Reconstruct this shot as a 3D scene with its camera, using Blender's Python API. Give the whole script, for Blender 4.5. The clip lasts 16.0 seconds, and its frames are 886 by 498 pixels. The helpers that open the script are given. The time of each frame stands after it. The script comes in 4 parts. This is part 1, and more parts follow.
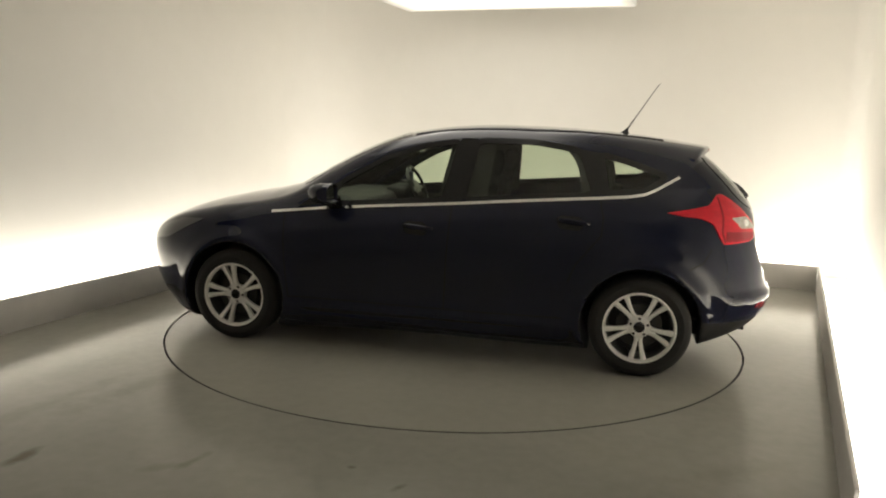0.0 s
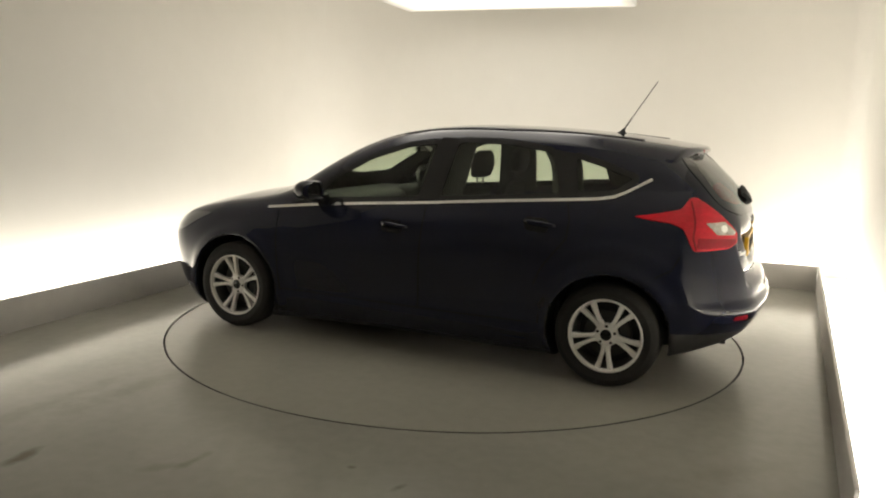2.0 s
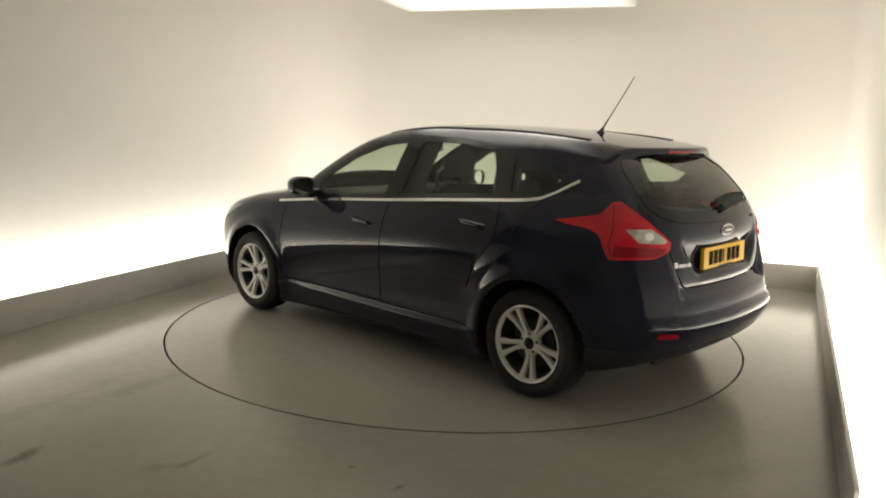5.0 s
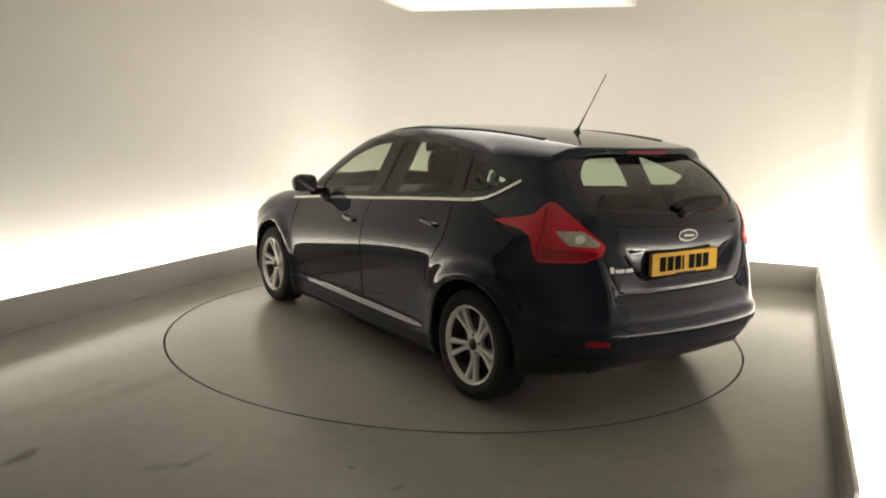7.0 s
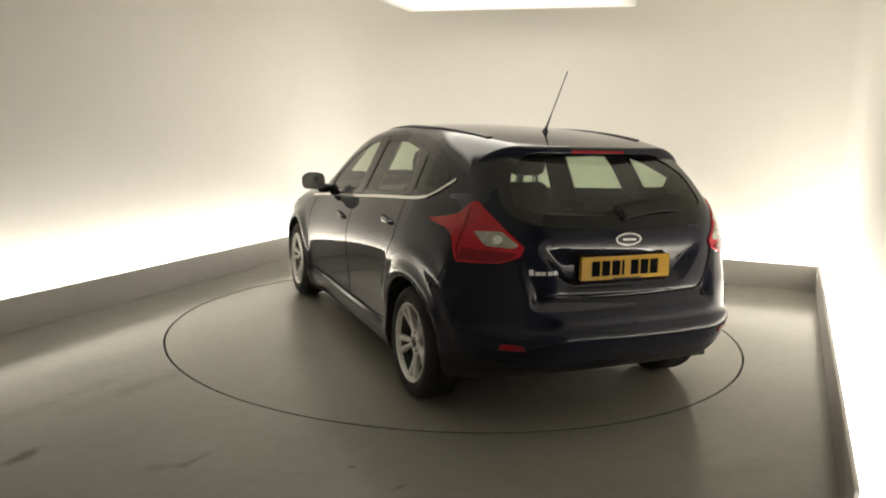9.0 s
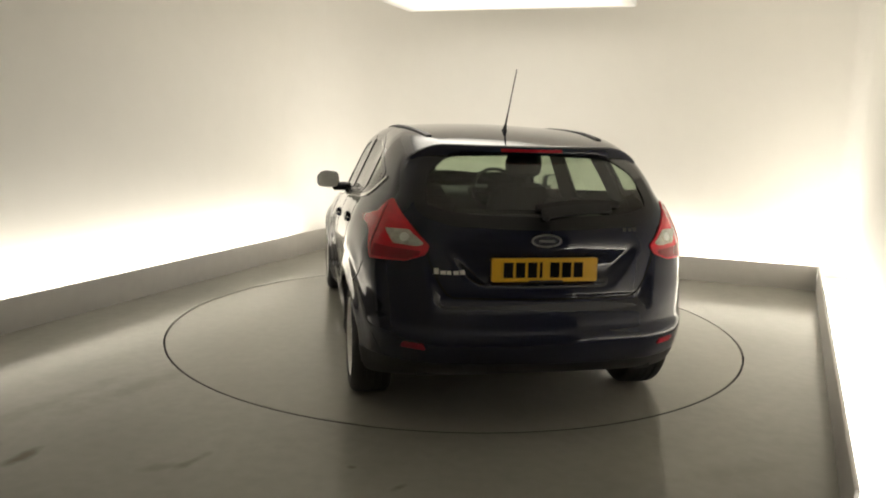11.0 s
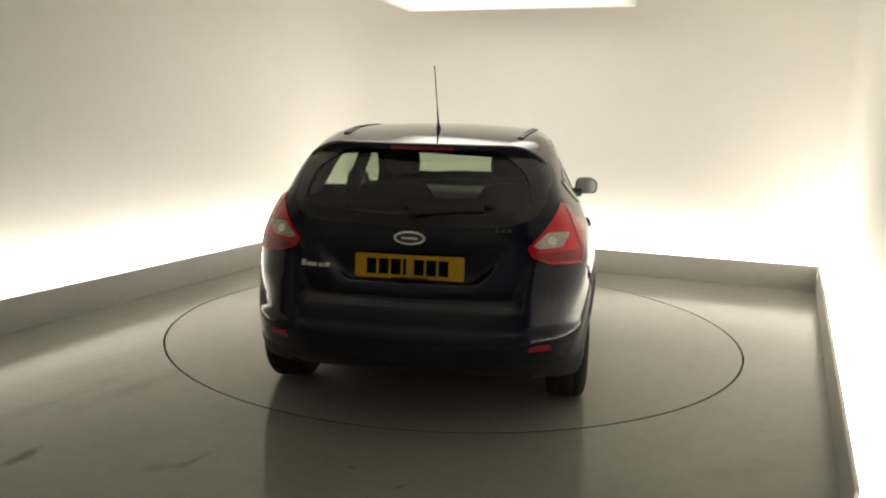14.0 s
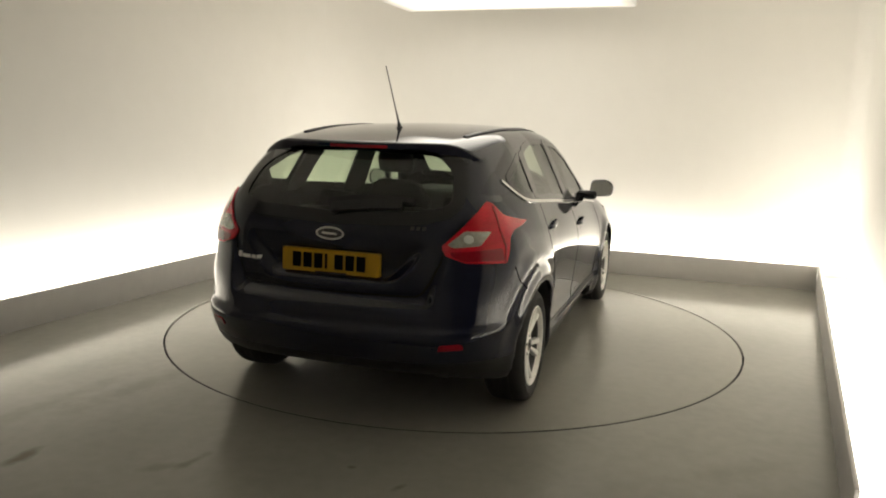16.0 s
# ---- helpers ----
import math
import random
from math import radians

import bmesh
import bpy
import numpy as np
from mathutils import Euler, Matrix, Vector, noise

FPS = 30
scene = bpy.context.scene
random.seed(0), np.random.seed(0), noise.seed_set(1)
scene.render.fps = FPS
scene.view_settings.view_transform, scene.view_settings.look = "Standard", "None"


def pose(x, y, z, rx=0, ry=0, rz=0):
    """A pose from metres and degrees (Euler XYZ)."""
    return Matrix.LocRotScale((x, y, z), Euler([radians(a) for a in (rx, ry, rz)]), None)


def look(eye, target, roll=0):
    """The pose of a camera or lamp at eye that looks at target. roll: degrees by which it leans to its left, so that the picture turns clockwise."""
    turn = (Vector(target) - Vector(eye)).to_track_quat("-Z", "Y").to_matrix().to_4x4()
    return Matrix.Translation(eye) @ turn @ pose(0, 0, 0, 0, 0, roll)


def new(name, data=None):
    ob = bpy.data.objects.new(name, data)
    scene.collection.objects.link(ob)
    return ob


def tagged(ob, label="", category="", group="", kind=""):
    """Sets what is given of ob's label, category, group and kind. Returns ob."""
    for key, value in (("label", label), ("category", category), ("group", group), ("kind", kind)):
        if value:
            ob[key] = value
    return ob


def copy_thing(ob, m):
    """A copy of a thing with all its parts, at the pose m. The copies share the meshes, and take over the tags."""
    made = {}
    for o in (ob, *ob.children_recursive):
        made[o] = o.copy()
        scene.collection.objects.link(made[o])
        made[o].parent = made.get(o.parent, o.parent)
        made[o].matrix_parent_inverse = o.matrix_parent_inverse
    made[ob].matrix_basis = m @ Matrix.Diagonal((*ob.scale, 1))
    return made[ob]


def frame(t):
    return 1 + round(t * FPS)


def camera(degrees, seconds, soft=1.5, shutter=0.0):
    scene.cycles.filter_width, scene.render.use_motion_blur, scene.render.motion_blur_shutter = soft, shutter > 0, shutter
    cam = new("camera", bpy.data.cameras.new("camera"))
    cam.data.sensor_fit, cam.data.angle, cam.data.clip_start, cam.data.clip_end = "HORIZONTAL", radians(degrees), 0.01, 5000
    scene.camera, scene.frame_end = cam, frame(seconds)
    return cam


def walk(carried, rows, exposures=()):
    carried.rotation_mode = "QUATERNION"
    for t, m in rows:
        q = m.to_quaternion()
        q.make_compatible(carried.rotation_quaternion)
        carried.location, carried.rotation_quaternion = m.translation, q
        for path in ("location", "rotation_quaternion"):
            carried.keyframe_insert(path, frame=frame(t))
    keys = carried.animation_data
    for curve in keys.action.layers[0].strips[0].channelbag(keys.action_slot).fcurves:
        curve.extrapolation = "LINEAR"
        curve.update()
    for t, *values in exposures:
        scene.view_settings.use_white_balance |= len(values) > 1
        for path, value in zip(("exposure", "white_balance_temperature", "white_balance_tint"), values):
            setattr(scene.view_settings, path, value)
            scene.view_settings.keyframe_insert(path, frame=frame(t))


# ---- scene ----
EYE = (0.0, -5.547, 1.489)
PAN, TILT, LEAN = -0.912, -9.468, 1.590


def fixed_view():
    p, t = radians(PAN), radians(TILT)
    fw = Vector((math.sin(p) * math.cos(t), math.cos(p) * math.cos(t), math.sin(t)))
    return look(EYE, Vector(EYE) + 5 * fw, LEAN)


cam = camera(60.378, 16.0, soft=2.0)
walk(cam, [(0.0, fixed_view()), (16.0, fixed_view())])

# ---- light ----
world = bpy.data.worlds.new("world")
world.use_nodes = True
world.node_tree.nodes["Background"].inputs["Color"].default_value = (1.0, 0.95, 0.85, 1)
world.node_tree.nodes["Background"].inputs["Strength"].default_value = 0.02
scene.world = world
scene.view_settings.exposure = 0.0
COVE_WATTS, SOFTBOX_GLOW = 7.9, 3.0   # cove: per metre of strip
WARM = (1.0, 0.94, 0.82)

# plan of the booth: kerb lines, as corner points on the floor
KERB_H, KERB_T, GAP = 0.235, 0.02, 0.27
BACK_L, BACK_R = Vector((-1.50, 3.25, 0)), Vector((3.44, 1.606, 0))
LEFT_DIR, RIGHT_DIR = Vector((-0.362, -0.932, 0)), Vector((-0.398, -0.917, 0))
FRONT_L, FRONT_R = BACK_L + LEFT_DIR * 5.2, BACK_R + RIGHT_DIR * 5.0
CEIL, SOFT_Z = 3.1, 2.60
# plan and height of the added light-bouncing enclosure, out of view
ENCLOSURE = [Vector((-5.0, -6.3, 0)), Vector((-5.0, 4.6, 0)), Vector((5.0, 4.6, 0)), Vector((5.0, -6.3, 0))]
ENCLOSURE_H = 3.3


# ---- materials ----
def material(name, color, rough=0.5, metal=0.0, coat=0.0, bump=0.0, scale=30.0, vary=0.0, coarse=2.0, stretch=None, spec=0.5):
    m = bpy.data.materials.new(name)
    m.use_nodes = True
    nt = m.node_tree
    b = nt.nodes["Principled BSDF"]
    b.inputs["Base Color"].default_value = (*color, 1)
    b.inputs["Roughness"].default_value = rough
    b.inputs["Metallic"].default_value = metal
    b.inputs["Specular IOR Level"].default_value = spec
    b.inputs["Coat Weight"].default_value = coat
    b.inputs["Coat Roughness"].default_value = 0.06
    tc = nt.nodes.new("ShaderNodeTexCoord")
    src = tc.outputs["Object"]
    if stretch:
        mp = nt.nodes.new("ShaderNodeMapping")
        mp.inputs["Scale"].default_value = stretch
        nt.links.new(src, mp.inputs["Vector"])
        src = mp.outputs["Vector"]
    if vary:
        fine, big = nt.nodes.new("ShaderNodeTexNoise"), nt.nodes.new("ShaderNodeTexNoise")
        fine.inputs["Scale"].default_value, big.inputs["Scale"].default_value = scale, coarse
        fine.inputs["Detail"].default_value = big.inputs["Detail"].default_value = 4
        mix = nt.nodes.new("ShaderNodeMix")
        mix.data_type = "FLOAT"
        mix.inputs[0].default_value = 0.6
        nt.links.new(src, fine.inputs["Vector"]), nt.links.new(src, big.inputs["Vector"])
        nt.links.new(fine.outputs["Fac"], mix.inputs[2]), nt.links.new(big.outputs["Fac"], mix.inputs[3])
        ramp = nt.nodes.new("ShaderNodeMapRange")
        ramp.inputs["From Min"].default_value, ramp.inputs["From Max"].default_value = 0.3, 0.7
        ramp.inputs["To Min"].default_value, ramp.inputs["To Max"].default_value = 1 - vary, 1 + vary
        nt.links.new(mix.outputs[0], ramp.inputs["Value"])
        mul = nt.nodes.new("ShaderNodeVectorMath")
        mul.operation = "SCALE"
        mul.inputs[0].default_value = color
        nt.links.new(ramp.outputs[0], mul.inputs["Scale"])
        nt.links.new(mul.outputs[0], b.inputs["Base Color"])
        rr = nt.nodes.new("ShaderNodeMapRange")
        rr.inputs["From Min"].default_value, rr.inputs["From Max"].default_value = 0.3, 0.7
        rr.inputs["To Min"].default_value, rr.inputs["To Max"].default_value = rough * (1 - vary), min(1, rough * (1 + vary))
        nt.links.new(big.outputs["Fac"], rr.inputs["Value"])
        nt.links.new(rr.outputs[0], b.inputs["Roughness"])
    if bump:
        n = nt.nodes.new("ShaderNodeTexNoise")
        n.inputs["Scale"].default_value, n.inputs["Detail"].default_value = scale, 5
        nt.links.new(src, n.inputs["Vector"])
        bp = nt.nodes.new("ShaderNodeBump")
        bp.inputs["Strength"].default_value, bp.inputs["Distance"].default_value = bump, 0.004
        nt.links.new(n.outputs["Fac"], bp.inputs["Height"])
        nt.links.new(bp.outputs[0], b.inputs["Normal"])
    return m


def glass_material(name, tint, rough=0.08):
    m = bpy.data.materials.new(name)
    m.use_nodes = True
    nt = m.node_tree
    nt.nodes.remove(nt.nodes["Principled BSDF"])
    tr, gl, mx, fr, pw, ma = (nt.nodes.new("ShaderNode" + k) for k in ("BsdfTransparent", "BsdfGlossy", "MixShader", "LayerWeight", "Math", "MapRange"))
    tr.inputs["Color"].default_value = (*tint, 1)
    gl.inputs["Roughness"].default_value = rough
    fr.inputs["Blend"].default_value = 0.5
    pw.operation, pw.inputs[1].default_value = "POWER", 4.0
    ma.inputs["To Min"].default_value, ma.inputs["To Max"].default_value = 0.06, 0.85
    nt.links.new(fr.outputs["Facing"], pw.inputs[0]), nt.links.new(pw.outputs[0], ma.inputs["Value"])
    nt.links.new(ma.outputs[0], mx.inputs[0])
    nt.links.new(tr.outputs[0], mx.inputs[1]), nt.links.new(gl.outputs[0], mx.inputs[2])
    nt.links.new(mx.outputs[0], nt.nodes["Material Output"].inputs["Surface"])
    return m


def glow_material(name, color, strength):
    m = bpy.data.materials.new(name)
    m.use_nodes = True
    b = m.node_tree.nodes["Principled BSDF"]
    b.inputs["Emission Color"].default_value, b.inputs["Emission Strength"].default_value = (*color, 1), strength
    return m


def softbox_material(name, color, strength, hx, hy, fade):
    """A lit fabric diffuser that dims towards its edges."""
    m = glow_material(name, color, strength)
    nt = m.node_tree
    nt.nodes["Principled BSDF"].inputs["Base Color"].default_value = (0.3, 0.29, 0.27, 1)
    tc, ab, sub, sp, mn, mr, mu = (nt.nodes.new("ShaderNode" + k) for k in ("TexCoord", "VectorMath", "VectorMath", "SeparateXYZ", "Math", "MapRange", "Math"))
    ab.operation, sub.operation, mn.operation, mu.operation = "ABSOLUTE", "SUBTRACT", "MINIMUM", "MULTIPLY"
    sub.inputs[0].default_value = (hx, hy, 0)
    nt.links.new(tc.outputs["Object"], ab.inputs[0]), nt.links.new(ab.outputs[0], sub.inputs[1])
    nt.links.new(sub.outputs[0], sp.inputs[0])
    nt.links.new(sp.outputs["X"], mn.inputs[0]), nt.links.new(sp.outputs["Y"], mn.inputs[1])
    mr.interpolation_type = "SMOOTHSTEP"
    mr.inputs["From Min"].default_value, mr.inputs["From Max"].default_value = 0.0, fade
    mr.inputs["To Min"].default_value, mr.inputs["To Max"].default_value = 0.14, 1.0
    nt.links.new(mn.outputs[0], mr.inputs["Value"])
    nt.links.new(mr.outputs[0], mu.inputs[0])
    mu.inputs[1].default_value = strength
    nt.links.new(mu.outputs[0], nt.nodes["Principled BSDF"].inputs["Emission Strength"])
    return m


WALL = material("white_wall_paint", (0.80, 0.78, 0.735), 0.7, vary=0.02, scale=6, coarse=0.6, bump=0.03)
BOUNCE_PAINT = material("bounce_paint", (0.80, 0.78, 0.73), 0.9, vary=0.1, scale=8)
CEILING = material("ceiling_paint", (0.75, 0.73, 0.68), 0.8, vary=0.02, scale=6)
KERB = material("grey_kerb_paint", (0.52, 0.50, 0.47), 0.55, vary=0.06, scale=12, bump=0.05)
def add_stains(m, spots, color):
    """Dirt marks on a floor paint: (x, y, half length, half width, heading, strength), in the floor's metres."""
    nt = m.node_tree
    b = nt.nodes["Principled BSDF"]
    src = b.inputs["Base Color"].links[0].from_socket
    tc, wob = nt.nodes.new("ShaderNodeTexCoord"), nt.nodes.new("ShaderNodeTexNoise")
    wob.inputs["Scale"].default_value, wob.inputs["Detail"].default_value = 9.0, 5
    nt.links.new(tc.outputs["Object"], wob.inputs["Vector"])
    for x, y, l, w, a, k in spots:
        mp, ln, sm, mr, mu, mx = (nt.nodes.new("ShaderNode" + n) for n in ("Mapping", "VectorMath", "Math", "MapRange", "Math", "Mix"))
        mp.vector_type = "TEXTURE"
        mp.inputs["Location"].default_value, mp.inputs["Rotation"].default_value, mp.inputs["Scale"].default_value = (x, y, 0), (0, 0, radians(a)), (l, w, 1)
        nt.links.new(tc.outputs["Object"], mp.inputs["Vector"])
        ln.operation = "LENGTH"
        nt.links.new(mp.outputs[0], ln.inputs[0])
        sm.operation = "MULTIPLY_ADD"
        sm.inputs[1].default_value = 1.6
        nt.links.new(wob.outputs["Fac"], sm.inputs[0]), nt.links.new(ln.outputs["Value"], sm.inputs[2])
        mr.inputs["From Min"].default_value, mr.inputs["From Max"].default_value = 1.75, 0.95
        mr.inputs["To Min"].default_value, mr.inputs["To Max"].default_value = 0.0, k
        nt.links.new(sm.outputs[0], mr.inputs["Value"])
        mx.data_type = "RGBA"
        mx.inputs[7].default_value = (*color, 1)
        nt.links.new(mr.outputs[0], mx.inputs[0]), nt.links.new(src, mx.inputs[6])
        src = mx.outputs[2]
    nt.links.new(src, b.inputs["Base Color"])


FLOOR = material("grey_floor_paint", (0.288, 0.279, 0.245), 0.17, vary=0.10, scale=14, coarse=1.1, bump=0.02, spec=0.26)
DECK = material("grey_deck_paint", (0.300, 0.288, 0.250), 0.235, vary=0.07, scale=14, coarse=0.9, spec=0.24)
add_stains(FLOOR, [(-1.86, -2.46, 0.13, 0.05, 70, 0.8), (-1.12, -2.45, 0.13, 0.03, 60, 0.45), (-1.25, -2.52, 0.10, 0.05, 20, 0.3), (-0.20, -2.62, 0.06, 0.025, 50, 0.5),
                   (-0.42, -2.45, 0.03, 0.02, 0, 0.5), (-1.75, -1.6, 0.6, 0.12, 62, 0.25), (-2.1, -1.9, 0.8, 0.10, 66, 0.2), (1.3, -2.35, 0.4, 0.12, 20, 0.15)], (0.10, 0.085, 0.05))
GROOVE = material("dusty_black_groove", (0.02, 0.02, 0.018), 0.9, vary=0.3, scale=3)
PAINT = material("navy_metallic_paint", (0.009, 0.011, 0.026), 0.45, 0.0, coat=1.0, spec=0.0)
PLASTIC = material("black_grained_plastic", (0.012, 0.012, 0.012), 0.55, vary=0.15, scale=80, bump=0.1)
GLOSS_BLACK = material("gloss_black", (0.008, 0.008, 0.009), 0.12)
RUBBER = material("tyre_rubber", (0.018, 0.017, 0.016), 0.75, vary=0.2, scale=40, bump=0.1)
ALLOY = material("silver_alloy", (0.90, 0.89, 0.86), 0.30, 0.25, vary=0.08, scale=25)
DARK_METAL = material("dark_brake_metal", (0.06, 0.058, 0.055), 0.55, 0.6, vary=0.3, scale=20)
CHROME = material("bright_chrome", (0.85, 0.85, 0.83), 0.12, 1.0)
RED_LENS = material("red_lamp_lens", (0.66, 0.008, 0.024), 0.16, coat=0.7, vary=0.16, scale=45, coarse=9, bump=0.15, stretch=(1, 1, 3))
RED_DARK = material("dark_red_lens", (0.30, 0.003, 0.014), 0.2, coat=0.5, vary=0.15, scale=60, bump=0.15)
CLEAR_LENS = material("clear_lamp_lens", (0.62, 0.56, 0.50), 0.2, 0.35, coat=1.0, vary=0.45, scale=35, coarse=18, bump=0.3)
PLATE_YELLOW = material("yellow_plate", (0.62, 0.35, 0.010), 0.35)
PLATE_BLACK = material("matt_black", (0.006, 0.006, 0.006), 0.9, spec=0.1)
# rim metal darkened: the shade between the spokes is put into its colour
BARREL = material("shaded_rim_barrel", (0.10, 0.10, 0.098), 0.45, 0.5, vary=0.2, scale=20)
SEAT_CLOTH = material("charcoal_seat_cloth", (0.013, 0.013, 0.014), 0.9, vary=0.2, scale=120, bump=0.2)
TRIM_GREY = material("dark_cabin_trim", (0.018, 0.018, 0.018), 0.7, vary=0.15, scale=60)
BADGE_BLUE = material("badge_enamel", (0.02, 0.025, 0.04), 0.15, coat=1.0)
SOFT_HX, SOFT_HY = 1.15, 1.75
DIFFUSER = softbox_material("lit_diffuser", WARM, SOFTBOX_GLOW, SOFT_HX, SOFT_HY, 0.5)
COVE_GLOW = glow_material("lit_cove_diffuser", (1.0, 0.95, 0.85), 4.0)
SMOKED = material("smoked_headlight_lens", (0.03, 0.03, 0.032), 0.12, 0.3, coat=1.0)
GLASS = glass_material("green_tinted_glass", (0.74, 0.80, 0.70))
REAR_GLASS = glass_material("dark_green_tinted_glass", (0.54, 0.61, 0.51))
MIRROR = material("mirror_glass", (0.8, 0.82, 0.82), 0.08, 1.0)


# ---- mesh helpers ----
def part(name, bm, mat, parent=None, label="", smooth=True, angle=35):
    me = bpy.data.meshes.new(name)
    bm.normal_update()
    bm.to_mesh(me)
    bm.free()
    return link(name, me, mat, parent, label, smooth, angle)


def link(name, me, mat, parent=None, label="", smooth=True, angle=35):
    me.materials.clear()
    me.materials.append(mat)
    if smooth:
        me.shade_smooth()
        me.set_sharp_from_angle(angle=radians(angle))
    ob = new(name, me)
    if parent:
        ob.parent = parent
    if label:
        tagged(ob, label)
    return ob


def box_into(bm, lo, hi, m=None, bevel=0.0):
    r = bmesh.ops.create_cube(bm, size=1)
    vs = r["verts"]
    c, d = (Vector(lo) + Vector(hi)) / 2, Vector(hi) - Vector(lo)
    for v in vs:
        v.co = Vector((v.co.x * d.x, v.co.y * d.y, v.co.z * d.z)) + c
    if bevel:
        es = list({e for v in vs for e in v.link_edges})
        out = bmesh.ops.bevel(bm, geom=es, offset=bevel, segments=3, affect="EDGES", profile=0.5)
        vs = list({v for f in out["faces"] for v in f.verts} | {v for v in vs if v.is_valid})
    if m:
        for v in vs:
            v.co = m @ v.co
    return vs


def lathe(bm, profile, n=48, axis="y", m=None):
    """Turns (radius, along) pairs round the axis."""
    rings = []
    for k in range(n):
        a = 2 * math.pi * k / n
        ring = []
        for r, h in profile:
            p = Vector((r * math.cos(a), h, r * math.sin(a))) if axis == "y" else Vector((r * math.cos(a), r * math.sin(a), h))
            ring.append(bm.verts.new(m @ p if m else p))
        rings.append(ring)
    for k in range(n):
        a, b = rings[k], rings[(k + 1) % n]
        for j in range(len(profile) - 1):
            bm.faces.new((a[j], a[j + 1], b[j + 1], b[j]))
    bmesh.ops.recalc_face_normals(bm, faces=bm.faces[:])


def prism(bm, outline, h0, h1):
    lo = [bm.verts.new((x, y, h0)) for x, y in outline]
    hi = [bm.verts.new((x, y, h1)) for x, y in outline]
    n = len(outline)
    bm.faces.new(lo[::-1]), bm.faces.new(hi)
    for k in range(n):
        bm.faces.new((lo[k], lo[(k + 1) % n], hi[(k + 1) % n], hi[k]))
    bmesh.ops.recalc_face_normals(bm, faces=bm.faces[:])


def smooth_curve(x, knots):
    """Cubic through (position, value) knots, vectorised."""
    ks = np.array(sorted(knots), float)
    xs, ys = ks[:, 0], ks[:, 1]
    sl = np.gradient(ys, xs)
    x = np.clip(x, xs[0], xs[-1])
    i = np.clip(np.searchsorted(xs, x) - 1, 0, len(xs) - 2)
    h = xs[i + 1] - xs[i]
    t = (x - xs[i]) / h
    return ((2 * t**3 - 3 * t**2 + 1) * ys[i] + (t**3 - 2 * t**2 + t) * h * sl[i]
            + (-2 * t**3 + 3 * t**2) * ys[i + 1] + (t**3 - t**2) * h * sl[i + 1])


def smax(a, b, k):
    h = np.clip(0.5 + 0.5 * (a - b) / k, 0, 1)
    return b + (a - b) * h + k * h * (1 - h)


# ---- the booth ----
def kerb_run(name, a, b, inward):
    bm = bmesh.new()
    d = (b - a).normalized()
    o = -inward * KERB_T
    base = [a, b, b + o, a + o]
    lo = [bm.verts.new((p.x, p.y, -0.02)) for p in base]
    hi = [bm.verts.new((p.x, p.y, KERB_H)) for p in base]
    bm.faces.new(lo[::-1]), bm.faces.new(hi)
    for k in range(4):
        bm.faces.new((lo[k], lo[(k + 1) % 4], hi[(k + 1) % 4], hi[k]))
    bmesh.ops.recalc_face_normals(bm, faces=bm.faces[:])
    bmesh.ops.bevel(bm, geom=bm.edges[:], offset=0.003, segments=2, affect="EDGES", profile=0.5)
    return tagged(part(name, bm, KERB), "low grey painted kerb hiding the cove light", "kerb", kind="structure")


def inward_of(a, b):
    d = (b - a).normalized()
    n = Vector((-d.y, d.x, 0))
    return n if n.dot(-(a + b) / 2 + Vector((0, -1.0, 0))) > 0 else -n


CORNERS = [FRONT_L, BACK_L, BACK_R, FRONT_R]
SIDES = [("left", FRONT_L, BACK_L), ("back", BACK_L, BACK_R), ("right", BACK_R, FRONT_R), ("front", FRONT_R, FRONT_L)]


def offset_corners(dist):
    """The kerb's outline moved outward by dist."""
    out = []
    for k in range(4):
        p, q, r = CORNERS[k - 1], CORNERS[k], CORNERS[(k + 1) % 4]
        n1, n2 = -inward_of(p, q), -inward_of(q, r)
        out.append(q + (n1 + n2) * dist / (1 + n1.dot(n2)))
    return out


